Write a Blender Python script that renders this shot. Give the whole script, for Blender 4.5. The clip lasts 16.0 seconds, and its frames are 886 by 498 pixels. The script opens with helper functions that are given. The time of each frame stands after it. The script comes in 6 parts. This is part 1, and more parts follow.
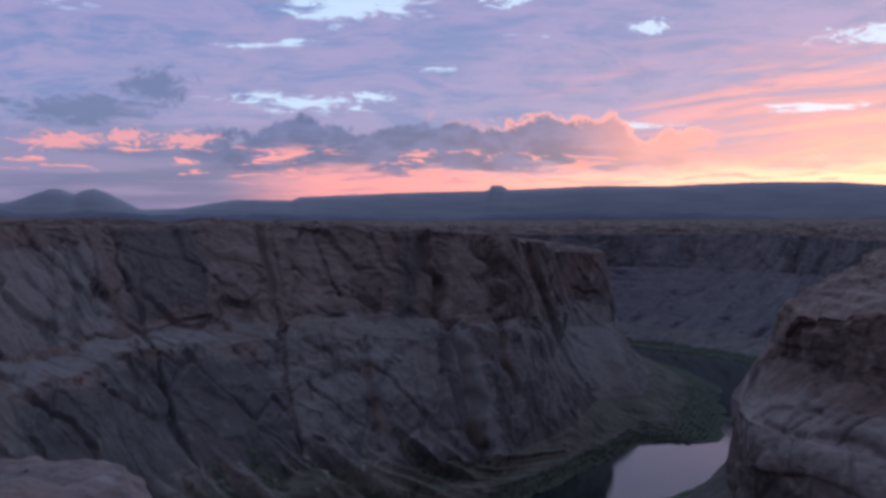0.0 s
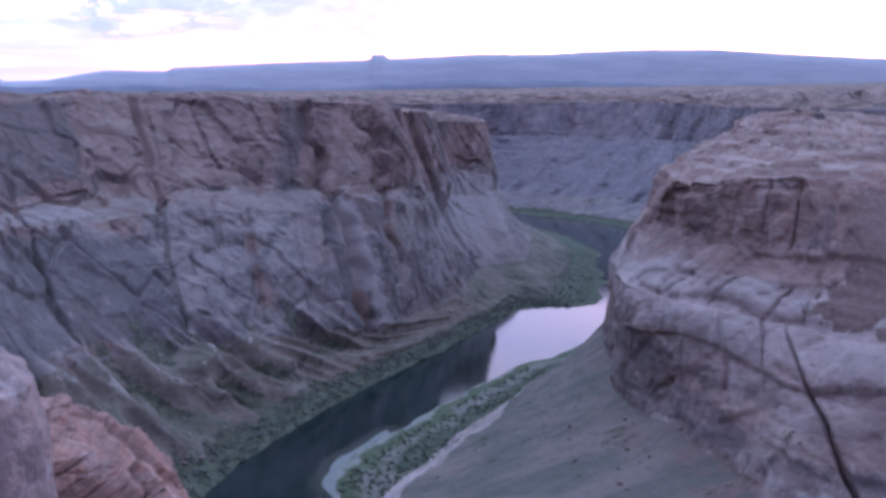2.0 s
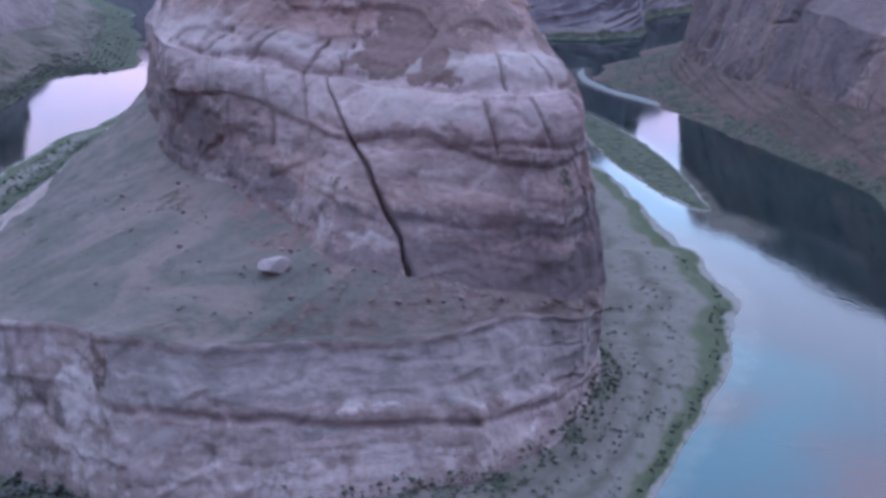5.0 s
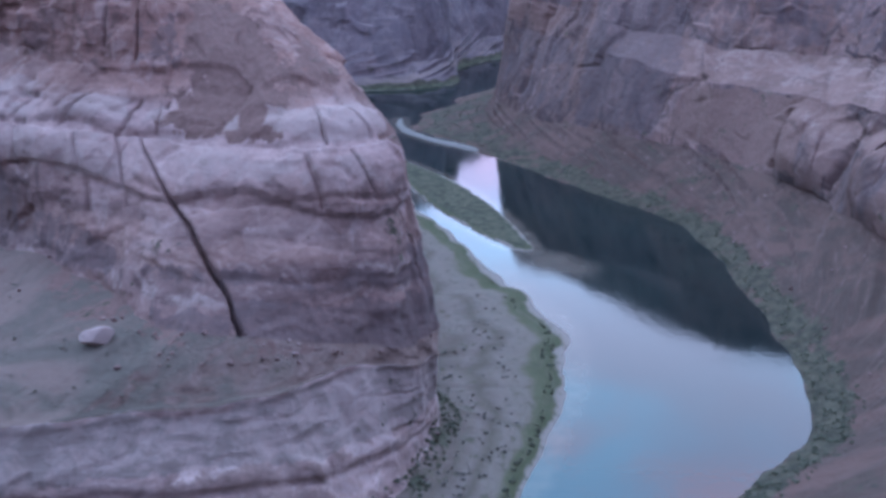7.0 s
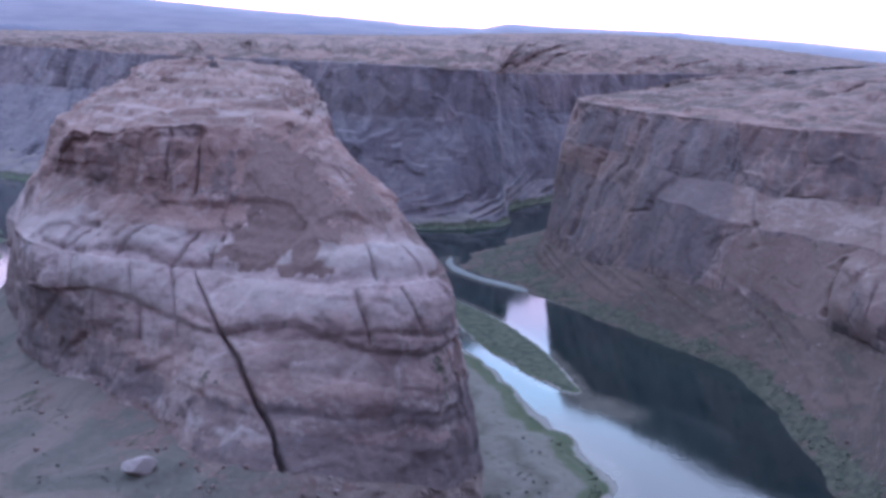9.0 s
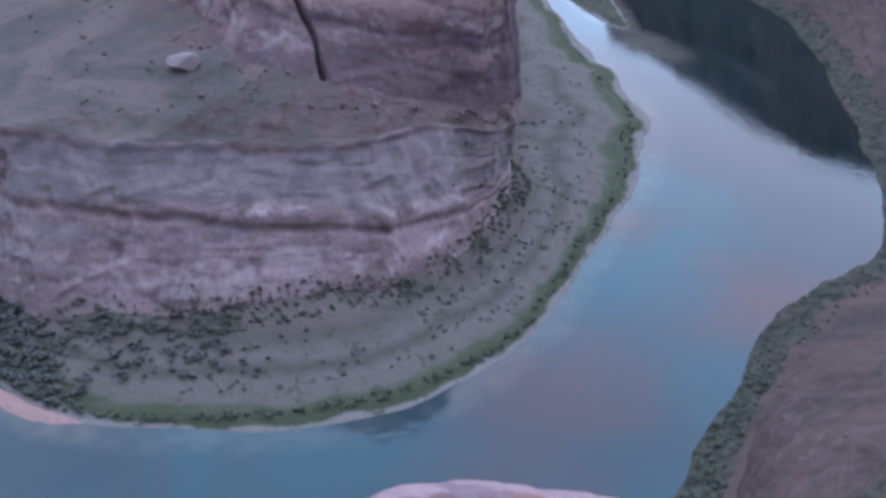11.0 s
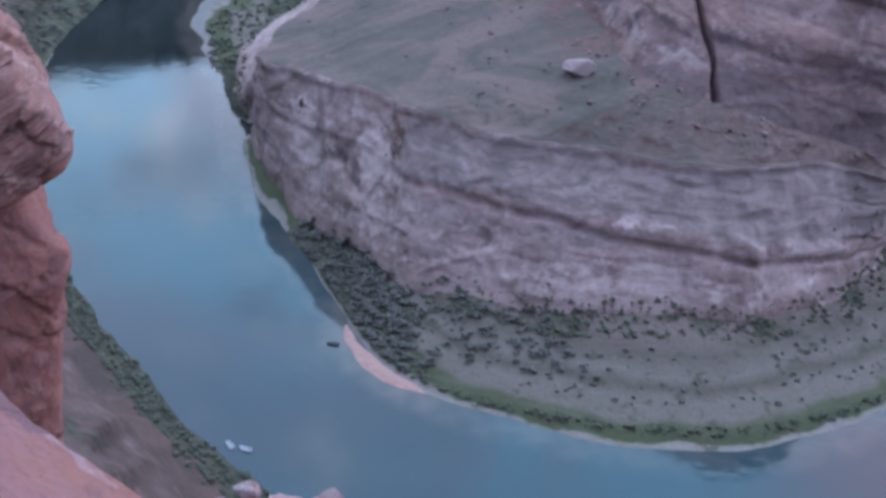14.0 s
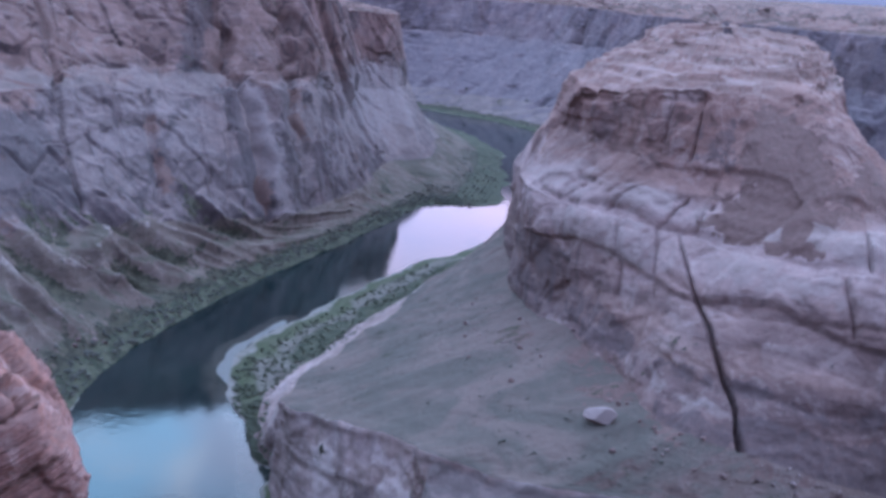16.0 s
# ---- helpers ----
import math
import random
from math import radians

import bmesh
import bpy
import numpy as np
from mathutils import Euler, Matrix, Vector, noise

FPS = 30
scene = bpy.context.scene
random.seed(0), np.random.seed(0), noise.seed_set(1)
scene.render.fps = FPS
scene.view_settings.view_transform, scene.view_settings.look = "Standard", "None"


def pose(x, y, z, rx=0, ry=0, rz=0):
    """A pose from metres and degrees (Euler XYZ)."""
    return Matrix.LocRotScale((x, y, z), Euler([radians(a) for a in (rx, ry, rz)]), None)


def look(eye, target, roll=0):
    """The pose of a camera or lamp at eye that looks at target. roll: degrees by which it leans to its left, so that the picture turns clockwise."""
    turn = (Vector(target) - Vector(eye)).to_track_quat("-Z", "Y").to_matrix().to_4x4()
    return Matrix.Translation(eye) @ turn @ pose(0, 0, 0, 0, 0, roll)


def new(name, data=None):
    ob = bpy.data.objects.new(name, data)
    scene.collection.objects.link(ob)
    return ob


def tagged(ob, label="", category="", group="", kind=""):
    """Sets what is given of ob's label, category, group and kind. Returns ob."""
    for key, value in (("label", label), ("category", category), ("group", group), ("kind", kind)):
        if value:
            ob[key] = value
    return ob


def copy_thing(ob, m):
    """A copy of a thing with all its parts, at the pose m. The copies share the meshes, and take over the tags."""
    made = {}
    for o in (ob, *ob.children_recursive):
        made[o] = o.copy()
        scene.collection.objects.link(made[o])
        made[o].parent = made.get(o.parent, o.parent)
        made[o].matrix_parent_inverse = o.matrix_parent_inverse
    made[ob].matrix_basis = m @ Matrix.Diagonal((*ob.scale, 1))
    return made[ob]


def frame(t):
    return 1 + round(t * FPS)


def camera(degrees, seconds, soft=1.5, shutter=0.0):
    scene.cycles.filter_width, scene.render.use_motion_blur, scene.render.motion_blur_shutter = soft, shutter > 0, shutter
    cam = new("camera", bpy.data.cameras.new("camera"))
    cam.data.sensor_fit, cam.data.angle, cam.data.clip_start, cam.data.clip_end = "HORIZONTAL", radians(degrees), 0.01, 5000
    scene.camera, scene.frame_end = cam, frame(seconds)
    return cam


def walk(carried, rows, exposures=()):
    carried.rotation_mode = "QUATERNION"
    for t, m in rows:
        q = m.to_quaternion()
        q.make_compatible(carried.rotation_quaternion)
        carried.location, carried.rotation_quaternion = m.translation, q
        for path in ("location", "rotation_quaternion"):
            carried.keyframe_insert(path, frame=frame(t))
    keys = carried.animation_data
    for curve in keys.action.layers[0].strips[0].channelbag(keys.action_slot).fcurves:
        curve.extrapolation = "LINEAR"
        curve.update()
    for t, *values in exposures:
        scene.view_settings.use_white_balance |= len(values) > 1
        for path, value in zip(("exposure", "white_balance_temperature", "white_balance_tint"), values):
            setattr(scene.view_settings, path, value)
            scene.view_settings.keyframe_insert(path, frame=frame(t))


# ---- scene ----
cam = camera(45.36, 16.0, soft=3.6)
EYE = 300.0
ROWS = (
    (0.0, 88.45, -0.40, 0.50),
    (0.5, 87.08, -0.60, 2.24),
    (1.0, 84.48, -0.23, 0.82),
    (1.5, 82.83, 0.25, -1.52),
    (2.0, 81.48, 0.04, -5.84),
    (2.5, 80.23, 0.44, -9.93),
    (3.0, 78.72, 0.21, -13.71),
    (3.5, 77.29, -0.66, -17.00),
    (4.0, 74.26, -0.56, -20.38),
    (4.5, 71.72, -0.97, -24.65),
    (5.0, 68.79, -1.18, -30.23),
    (7.5, 74.13, -0.95, -41.57),
    (8.0, 78.75, -1.35, -41.16),
    (8.5, 80.50, -1.27, -40.11),
    (9.0, 79.12, -1.57, -37.27),
    (9.5, 73.02, -2.65, -36.47),
    (10.0, 67.22, -3.62, -35.58),
    (12.5, 52.19, -6.80, -25.75),
    (13.0, 52.74, -5.90, -21.15),
    (13.5, 54.21, -4.78, -16.04),
    (14.0, 57.48, -3.90, -11.58),
    (14.5, 61.29, -3.68, -7.76),
    (15.0, 68.32, -4.35, -6.39),
    (15.5, 74.03, -4.88, -7.92),
    (16.0, 75.99, -3.83, -10.39),
)
EXPOSURES = ((0.0, -0.1, 5900, 14), (0.4, -0.1, 5900, 14), (0.7, 0.2, 5900, 16), (1.0, 1.0, 5850, 18), (1.3, 1.4, 5900, 20), (1.6, 1.74, 5680, 20), (2.2, 1.90, 5650, 19), (3.0, 2.12, 5650, 18), (5.0, 2.35, 5840, 20), (7.5, 2.36, 5830, 20), (9.0, 2.26, 5830, 20), (10.2, 2.20, 6000, 21), (12.5, 2.28, 6450, 20), (14.0, 2.36, 6250, 18), (16.0, 2.34, 5750, 18))
walk(cam, [(t, pose(0, float(np.interp(t, (0, 3, 10, 12.5), (-0.6, -0.6, -0.1, 0))), EYE, a, b, c)) for t, a, b, c in ROWS], EXPOSURES)

# ---- sky and sun ----
SUN_AZ, SUN_EL = 24.0, 1.5


class Nodes:
    """Short hand for building a node tree."""

    def __init__(self, tree):
        self.tree = tree
        tree.nodes.clear()

    def add(self, kind, inputs=(), operation=None, use_clamp=False, interpolation_type=None):
        n = self.tree.nodes.new(kind)
        if operation:
            n.operation = operation
        if use_clamp:
            n.use_clamp = True
        if interpolation_type:
            n.interpolation_type = interpolation_type
        for k, v in dict(inputs).items():
            self.put(n.inputs[k], v)
        return n

    def put(self, socket, v):
        if isinstance(v, bpy.types.NodeSocket):
            self.tree.links.new(v, socket)
        elif isinstance(v, bpy.types.Node):
            self.tree.links.new(v.outputs[0], socket)
        else:
            socket.default_value = v

    def math(self, op, a, b=0.0, c=0.0, clamp=False):
        return self.add("ShaderNodeMath", {0: a, 1: b, 2: c}, operation=op, use_clamp=clamp).outputs[0]

    def vec(self, op, a, b=(0, 0, 0)):
        return self.add("ShaderNodeVectorMath", {0: a, 1: b}, operation=op).outputs[0]

    def noise(self, vector, scale, detail=4.0, rough=0.55, distort=0.0):
        return self.add("ShaderNodeTexNoise", {"Vector": vector, "Scale": scale, "Detail": detail, "Roughness": rough, "Distortion": distort}).outputs[0]

    def span(self, v, a, b, c=0.0, d=1.0, smooth=True):
        return self.add("ShaderNodeMapRange", {"Value": v, "From Min": a, "From Max": b, "To Min": c, "To Max": d},
                        interpolation_type="SMOOTHSTEP" if smooth else "LINEAR").outputs[0]

    def mix(self, f, a, b, blend="MIX"):
        n = self.add("ShaderNodeMix")
        n.data_type, n.blend_type = "RGBA", blend
        self.put(n.inputs[0], f), self.put(n.inputs[6], a), self.put(n.inputs[7], b)
        return n.outputs[2]

    def ramp(self, f, stops):
        n = self.add("ShaderNodeValToRGB", {0: f})
        e = n.color_ramp.elements
        while len(e) < len(stops):
            e.new(0.5)
        for k, (p, c) in zip(e, stops):
            k.position, k.color = p, (*c, 1)
        return n.outputs[0]


def rgb(r, g, b):
    return (r, g, b, 1.0)


world = bpy.data.worlds.new("dusk_sky")
world.use_nodes = True
scene.world = world
N = Nodes(world.node_tree)
way = N.add("ShaderNodeTexCoord").outputs["Generated"]
sep = N.add("ShaderNodeSeparateXYZ", {0: way})
up = sep.outputs[2]
EL = N.math("MULTIPLY", N.math("ARCSINE", up), 57.2958)
AZ = N.math("MULTIPLY", N.math("ARCTAN2", sep.outputs[0], sep.outputs[1]), 57.2958)
sky = N.add("ShaderNodeTexSky")
sky.sky_type, sky.sun_disc, sky.altitude, sky.dust_density = "NISHITA", False, 1300.0, 2.0
sky.sun_elevation, sky.sun_rotation = radians(SUN_EL), radians(SUN_AZ)


def dome(az_width, el_width, detail=6.0, rough=0.55, distort=0.3, shift=0.0):
    """Cloud noise over bearing and height, with the size of its lumps in degrees."""
    v = N.add("ShaderNodeCombineXYZ", {0: N.math("DIVIDE", AZ, az_width), 1: N.math("DIVIDE", EL, el_width), 2: shift}).outputs[0]
    return N.noise(v, 1.0, detail, rough, distort)


def both_of(*f):
    out = f[0]
    for k in f[1:]:
        out = N.math("MULTIPLY", out, k)
    return out


def blob(az, el, rx, ry, ragged, shift, soft=0.35):
    """One cloud, or one gap, of those half widths in degrees, with a ragged outline."""
    u = N.math("DIVIDE", N.math("SUBTRACT", AZ, az), rx)
    v = N.math("DIVIDE", N.math("SUBTRACT", EL, el), ry)
    far = N.math("SQRT", N.math("ADD", N.math("MULTIPLY", u, u), N.math("MULTIPLY", v, v)))
    frayed = N.math("ADD", far, N.math("MULTIPLY", N.math("SUBTRACT", dome(rx * 0.7, ry * 0.9, 8.0, 0.66, 0.9, shift), 0.5), ragged * 2.2))
    return N.span(frayed, 0.9 + soft, 0.9 - soft)


# high sheet: lavender and blue-grey
sheet = N.mix(N.span(dome(7, 1.7, 9.0, rough=0.66, distort=1.2), 0.40, 0.60), rgb(0.20, 0.26, 0.49), rgb(0.34, 0.31, 0.53))
sheet = N.mix(N.span(dome(9, 1.5, 9.0, rough=0.68, distort=1.0, shift=14.0), 0.44, 0.62, 0.0, 0.6), sheet, rgb(0.40, 0.335, 0.54))
west = N.span(N.math("ABSOLUTE", N.math("SUBTRACT", AZ, SUN_AZ)), 150.0, 70.0)
veil = N.mix(N.span(dome(22, 9, shift=5.0), 0.44, 0.60), rgb(0.34, 0.72, 1.06), rgb(0.42, 0.54, 0.76))
veil = N.mix(both_of(N.span(dome(16, 4, 6.0, 0.6, 0.8, 11.0), 0.49, 0.62, 0.0, 0.9), N.span(AZ, 30.0, 48.0), N.span(EL, 24.0, 32.0)), veil, rgb(0.74, 0.50, 0.60))
wisp = both_of(N.span(dome(9, 4, 7.0, 0.6, 1.0, 17.0), 0.52, 0.66), N.span(AZ, 24.0, 12.0), N.span(EL, 19.0, 24.0))
veil = N.mix(N.math("MULTIPLY", wisp, 0.7), veil, rgb(0.80, 0.92, 1.06))
veil = N.mix(both_of(N.span(dome(7, 3.5, 7.0, 0.6, 1.0, 27.0), 0.53, 0.66), N.span(AZ, 24.0, 12.0), N.span(EL, 19.0, 24.0)), veil, rgb(0.27, 0.42, 0.62))
dusk = N.mix(N.span(dome(30, 12, shift=5.0), 0.40, 0.60), rgb(0.13, 0.18, 0.30), rgb(0.20, 0.22, 0.34))
veil = N.mix(both_of(west, N.span(EL, 85.0, 60.0)), dusk, veil)
col = N.mix(west, dusk, sheet)
# salmon cloud towards the sun, in long streaks that rise away from it
tilt = N.math("SUBTRACT", EL, N.math("MULTIPLY", AZ, 0.10))
sv = N.add("ShaderNodeCombineXYZ", {0: N.math("DIVIDE", AZ, 11.0), 1: N.math("DIVIDE", tilt, 1.1), 2: 8.0}).outputs[0]
rays = N.noise(sv, 1.0, 6.0, 0.62, 0.6)
toward = both_of(N.span(AZ, 1.0, 19.0), N.span(AZ, 75.0, 42.0), N.span(EL, 10.8, 5.2))
salmon = N.mix(N.span(rays, 0.42, 0.62), rgb(0.56, 0.28, 0.40), rgb(1.0, 0.38, 0.38))
col = N.mix(both_of(toward, N.span(N.math("ADD", rays, N.math("MULTIPLY", toward, 0.16)), 0.46, 0.62)), col, salmon)
# pale blue gaps, most of them high up
gap_noise = N.math("ADD", dome(6.5, 1.25, rough=0.6, shift=3.1), N.span(EL, 6.0, 13.0, -0.03, 0.03))
gaps = both_of(N.span(gap_noise, 0.625, 0.685), N.span(EL, 6.5, 8.5), N.span(EL, 40.0, 12.0), N.math("SUBTRACT", 1.0, both_of(N.span(AZ, 4.0, 8.0), N.span(AZ, 24.0, 18.0))))
for az, el, rx, ry, shift in ((-5.6, 11.2, 3.4, 0.75, 41.0), (3.0, 12.3, 1.7, 0.8, 42.0), (-8.6, 6.2, 2.6, 0.42, 43.0), (-4.2, 6.6, 1.0, 0.25, 44.0), (10.4, 10.2, 1.0, 0.3, 45.0), (22.0, 9.3, 2.4, 0.45, 46.0), (9.0, 5.1, 2.4, 0.16, 47.0), (18.5, 5.9, 2.6, 0.2, 48.0)):
    gaps = N.math("MAXIMUM", gaps, blob(az, el, rx, ry, 2.2, shift))
col = N.mix(gaps, col, rgb(0.62, 0.76, 0.92))
veil = N.mix(both_of(N.span(EL, 24.0, 16.0), N.span(AZ, 28.0, 17.0)), veil, N.mix(N.span(dome(9, 3, shift=31.0), 0.40, 0.60), rgb(0.22, 0.245, 0.345), rgb(0.36, 0.365, 0.44)))
col = N.mix(N.span(EL, 13.5, 19.0), col, veil)
# low blue-grey layer away from the sun
lowlay = both_of(N.span(N.math("ADD", EL, N.math("MULTIPLY", dome(9, 1.5, shift=2.0), 2.5)), 7.0, 4.0), N.span(AZ, 4.0, -8.0), N.span(AZ, -80.0, -40.0))
col = N.mix(N.math("MULTIPLY", lowlay, 0.9), col, N.mix(N.span(dome(9, 0.8, shift=12.0), 0.40, 0.62), rgb(0.13, 0.165, 0.33), rgb(0.26, 0.24, 0.42)))
# burning strip along the horizon
strip = both_of(N.span(N.math("ADD", EL, N.math("MULTIPLY", dome(3, 0.6), 2.2)), 4.6, 3.2), N.span(AZ, -13.0, -6.0), N.span(AZ, 62.0, 38.0))
fire = N.mix(N.span(AZ, -4.0, 18.0), rgb(1.0, 0.36, 0.38), rgb(1.35, 0.70, 0.54))
fire = N.mix(N.span(dome(3.2, 0.28, rough=0.65, distort=0.6, shift=6.0), 0.33, 0.50), rgb(0.60, 0.26, 0.38), fire)
col = N.mix(strip, col, fire)
# dark cumulus bank with lit tops
lump = N.math("ADD", EL, N.math("MULTIPLY", N.math("SUBTRACT", dome(3.0, 2.6, 7.0, 0.62, 0.3, 2.2), 0.5), 6.0))
foot = N.math("ADD", EL, N.math("MULTIPLY", N.math("SUBTRACT", dome(4, 1.0, shift=7.0), 0.5), 2.6))
side = both_of(N.span(N.math("ADD", AZ, N.math("MULTIPLY", dome(3, 2), 8.0)), 19.0, 15.0), N.span(N.math("ADD", AZ, N.math("MULTIPLY", dome(3, 2, shift=1.0), 6.0)), -11.5, -9.0))
crest = N.math("SUBTRACT", lump, N.math("ADD", N.span(AZ, 7.0, 15.0, 0.0, -1.3), N.span(AZ, -8.0, -13.0, 0.0, -0.7)))
body = both_of(N.span(crest, 5.4, 4.9), N.span(foot, 2.5, 3.0), side)
edge = both_of(N.span(crest, 5.6, 5.2), N.span(foot, 2.9, 3.9), N.span(N.math("ADD", AZ, N.math("MULTIPLY", dome(1.8, 1.4, shift=21.0), 14.0)), 5.0, 11.0), side)
col = N.mix(edge, col, rgb(1.1, 0.42, 0.38))
shadow = N.mix(N.span(dome(2.2, 1.0, rough=0.62), 0.38, 0.64), rgb(0.07, 0.115, 0.28), rgb(0.14, 0.175, 0.38))
col = N.mix(N.math("MULTIPLY", body, N.span(AZ, 11.0, 5.0, 0.35, 0.95)), col, shadow)
# pink shreds under and beside the bank, and small puffs away from the sun
streaks = both_of(N.span(dome(3.4, 0.55, rough=0.62, distort=0.6, shift=4.4), 0.575, 0.64), N.span(EL, 4.2, 3.4), N.span(EL, 1.5, 2.4), N.span(AZ, 14.0, 4.0), N.span(AZ, -35.0, -24.0))
col = N.mix(streaks, col, rgb(1.0, 0.36, 0.36))
puffs = N.math("MAXIMUM", N.math("MAXIMUM", blob(-18.8, 5.5, 3.2, 0.75, 2.0, 51.0), blob(-15.7, 6.7, 1.7, 0.9, 1.6, 52.0)), blob(-24.5, 5.9, 1.6, 0.35, 2.0, 53.0))
glow = N.math("MAXIMUM", N.math("MAXIMUM", blob(-20.3, 3.9, 1.9, 0.42, 2.6, 54.0), blob(-17.0, 4.2, 1.1, 0.4, 2.2, 55.0)), blob(-14.0, 4.1, 1.3, 0.35, 3.0, 56.0))
col = N.mix(N.math("MULTIPLY", glow, 0.85), col, rgb(0.95, 0.36, 0.37))
col = N.mix(N.math("MULTIPLY", puffs, 0.85), col, rgb(0.12, 0.165, 0.33))
# land light from below the horizon
col = N.mix(N.span(EL, -1.0, 0.0), rgb(0.05, 0.045, 0.05), col)
glowing = N.mix(1.0, N.vec("MULTIPLY", sky.outputs[0], (0.03, 0.03, 0.03)), col, "ADD")
N.add("ShaderNodeOutputWorld", {0: N.add("ShaderNodeBackground", {"Color": glowing, "Strength": 1.0})})

sun = new("sun", bpy.data.lights.new("sun", "SUN"))
sun.data.energy, sun.data.angle, sun.data.color = 0.26, radians(150), (1.0, 0.72, 0.6)
sun.matrix_world = look((0, 0, 0), (-math.sin(radians(SUN_AZ)), -math.cos(radians(SUN_AZ)), -math.tan(radians(14))))


# ---- materials ----
def material(name, rough=0.9, bump=0.0):
    m = bpy.data.materials.new(name)
    m.use_nodes = True
    return m, Nodes(m.node_tree)


def finish(N, colour, rough=0.9, height=None, depth=1.0, **more):
    p = N.add("ShaderNodeBsdfPrincipled", {"Base Color": colour, "Roughness": rough, "Specular IOR Level": 0.15})
    for k, v in more.items():
        N.put(p.inputs[k], v)
    if height is not None:
        N.put(p.inputs["Normal"], N.add("ShaderNodeBump", {"Height": height, "Distance": depth, "Strength": 1.0}).outputs[0])
    N.add("ShaderNodeOutputMaterial", {0: p.outputs[0]})


def both(N, *f):
    out = f[0]
    for k in f[1:]:
        out = N.math("MULTIPLY", out, k)
    return out


def sandstone(name, light, dark, varnish, band=14.0, streaks=0.5, grain=0.35, scrub=None, upper=None, layers=None, pale=0.4, debris=rgb(0.145, 0.093, 0.082), faces=(0.6, 0.25), flats=(0.66, 0.88), crust=None, panels=0.25, relief=0.8, fresh_rock=(rgb(0.31, 0.25, 0.235), rgb(0.38, 0.315, 0.30)), soot=0.85, suede=1.0, cracks=0.85):
    """Layered rock: irregular beds, dark varnish down the faces, pale fresh patches and grain; flat parts carry sand or
    scrub.
    Its meshes may carry two masks: "debris" (loose brown rubble; on the walls also painted shade) and "green" (brush;
    in gullies also painted shade)."""
    m, N = material(name)
    geo = N.add("ShaderNodeNewGeometry")
    pos, nz = geo.outputs["Position"], N.add("ShaderNodeSeparateXYZ", {0: geo.outputs["Normal"]}).outputs[2]
    z = N.add("ShaderNodeSeparateXYZ", {0: pos}).outputs[2]
    beds = N.noise(N.vec("MULTIPLY", pos, (0.008, 0.008, 1.0 / band)), 1.0, 5.0, 0.65, 0.8)
    mott = N.noise(pos, 0.02, 7.0, 0.62, 0.8)
    col = N.mix(N.span(N.math("ADD", N.math("MULTIPLY", beds, 0.5), N.math("MULTIPLY", mott, 0.5)), 0.38, 0.62), dark, light)
    if upper:
        zz = N.math("ADD", z, N.math("MULTIPLY", N.math("SUBTRACT", N.noise(pos, 0.01, 7.0, 0.64), 0.5), 150.0))
        col = N.mix(N.math("MULTIPLY", N.span(zz, 166.0, 184.0), 0.9), col, N.mix(N.span(mott, 0.35, 0.65), rgb(*(k * 0.7 for k in upper[:3])), upper))
    if layers:
        zz = N.math("ADD", z, N.math("MULTIPLY", N.math("SUBTRACT", N.noise(N.vec("MULTIPLY", pos, (0.02, 0.02, 0.05)), 1.0, 5.0, 0.6), 0.5), 30.0))
        tone = N.ramp(N.math("DIVIDE", zz, 300.0), layers)
        col = N.mix(N.span(N.math("ADD", N.math("MULTIPLY", beds, 0.4), N.math("MULTIPLY", mott, 0.6)), 0.36, 0.64), N.mix(1.0, tone, rgb(0.70, 0.67, 0.67), "MULTIPLY"), N.mix(1.0, tone, rgb(1.14, 1.12, 1.12), "MULTIPLY"))
    wall = N.noise(N.vec("MULTIPLY", pos, (0.06, 0.06, 0.0045)), 1.0, 6.0, 0.62, 0.2)
    zone = N.noise(N.vec("MULTIPLY", pos, (0.012, 0.012, 0.010)), 1.0, 4.0)
    steep = N.span(nz, *faces)
    f = N.math("MULTIPLY", N.math("MULTIPLY", N.span(wall, 0.46, 0.60), N.span(zone, 0.40, 0.60)), N.math("MULTIPLY", steep, streaks))
    col = N.mix(f, col, varnish)
    broad = N.noise(N.vec("MULTIPLY", pos, (0.022, 0.022, 0.0025)), 1.0, 5.0, 0.6, 0.5)
    col = N.mix(N.math("MULTIPLY", N.span(broad, 0.50, 0.60), N.math("MULTIPLY", steep, streaks * 0.6)), col, varnish)
    chips = N.add("ShaderNodeTexVoronoi", {"Vector": N.vec("MULTIPLY", pos, (0.045, 0.045, 0.07)), "Scale": 1.0})
    tone = N.add("ShaderNodeSeparateXYZ", {0: chips.outputs["Color"]}).outputs[0]
    col = N.mix(N.math("MULTIPLY", N.span(tone, 0.72, 0.80), pale * 0.5), col, rgb(0.47, 0.38, 0.36))
    fresh = N.math("MULTIPLY", N.span(N.noise(pos, 0.045, 7.0, 0.68, 0.6), 0.535, 0.60), pale)
    col = N.mix(fresh, col, rgb(0.50, 0.40, 0.38))
    if crust:
        c = N.math("ADD", N.math("MULTIPLY", N.noise(N.vec("MULTIPLY", pos, (0.022, 0.022, 0.03)), 1.0, 8.0, 0.66, 0.5), 0.8), N.math("MULTIPLY", N.noise(N.vec("MULTIPLY", pos, (0.05, 0.05, 0.006)), 1.0, 6.0, 0.6), 0.2))
        col = N.mix(N.span(c, 0.475, 0.535, 0.0, 0.85), col, crust)
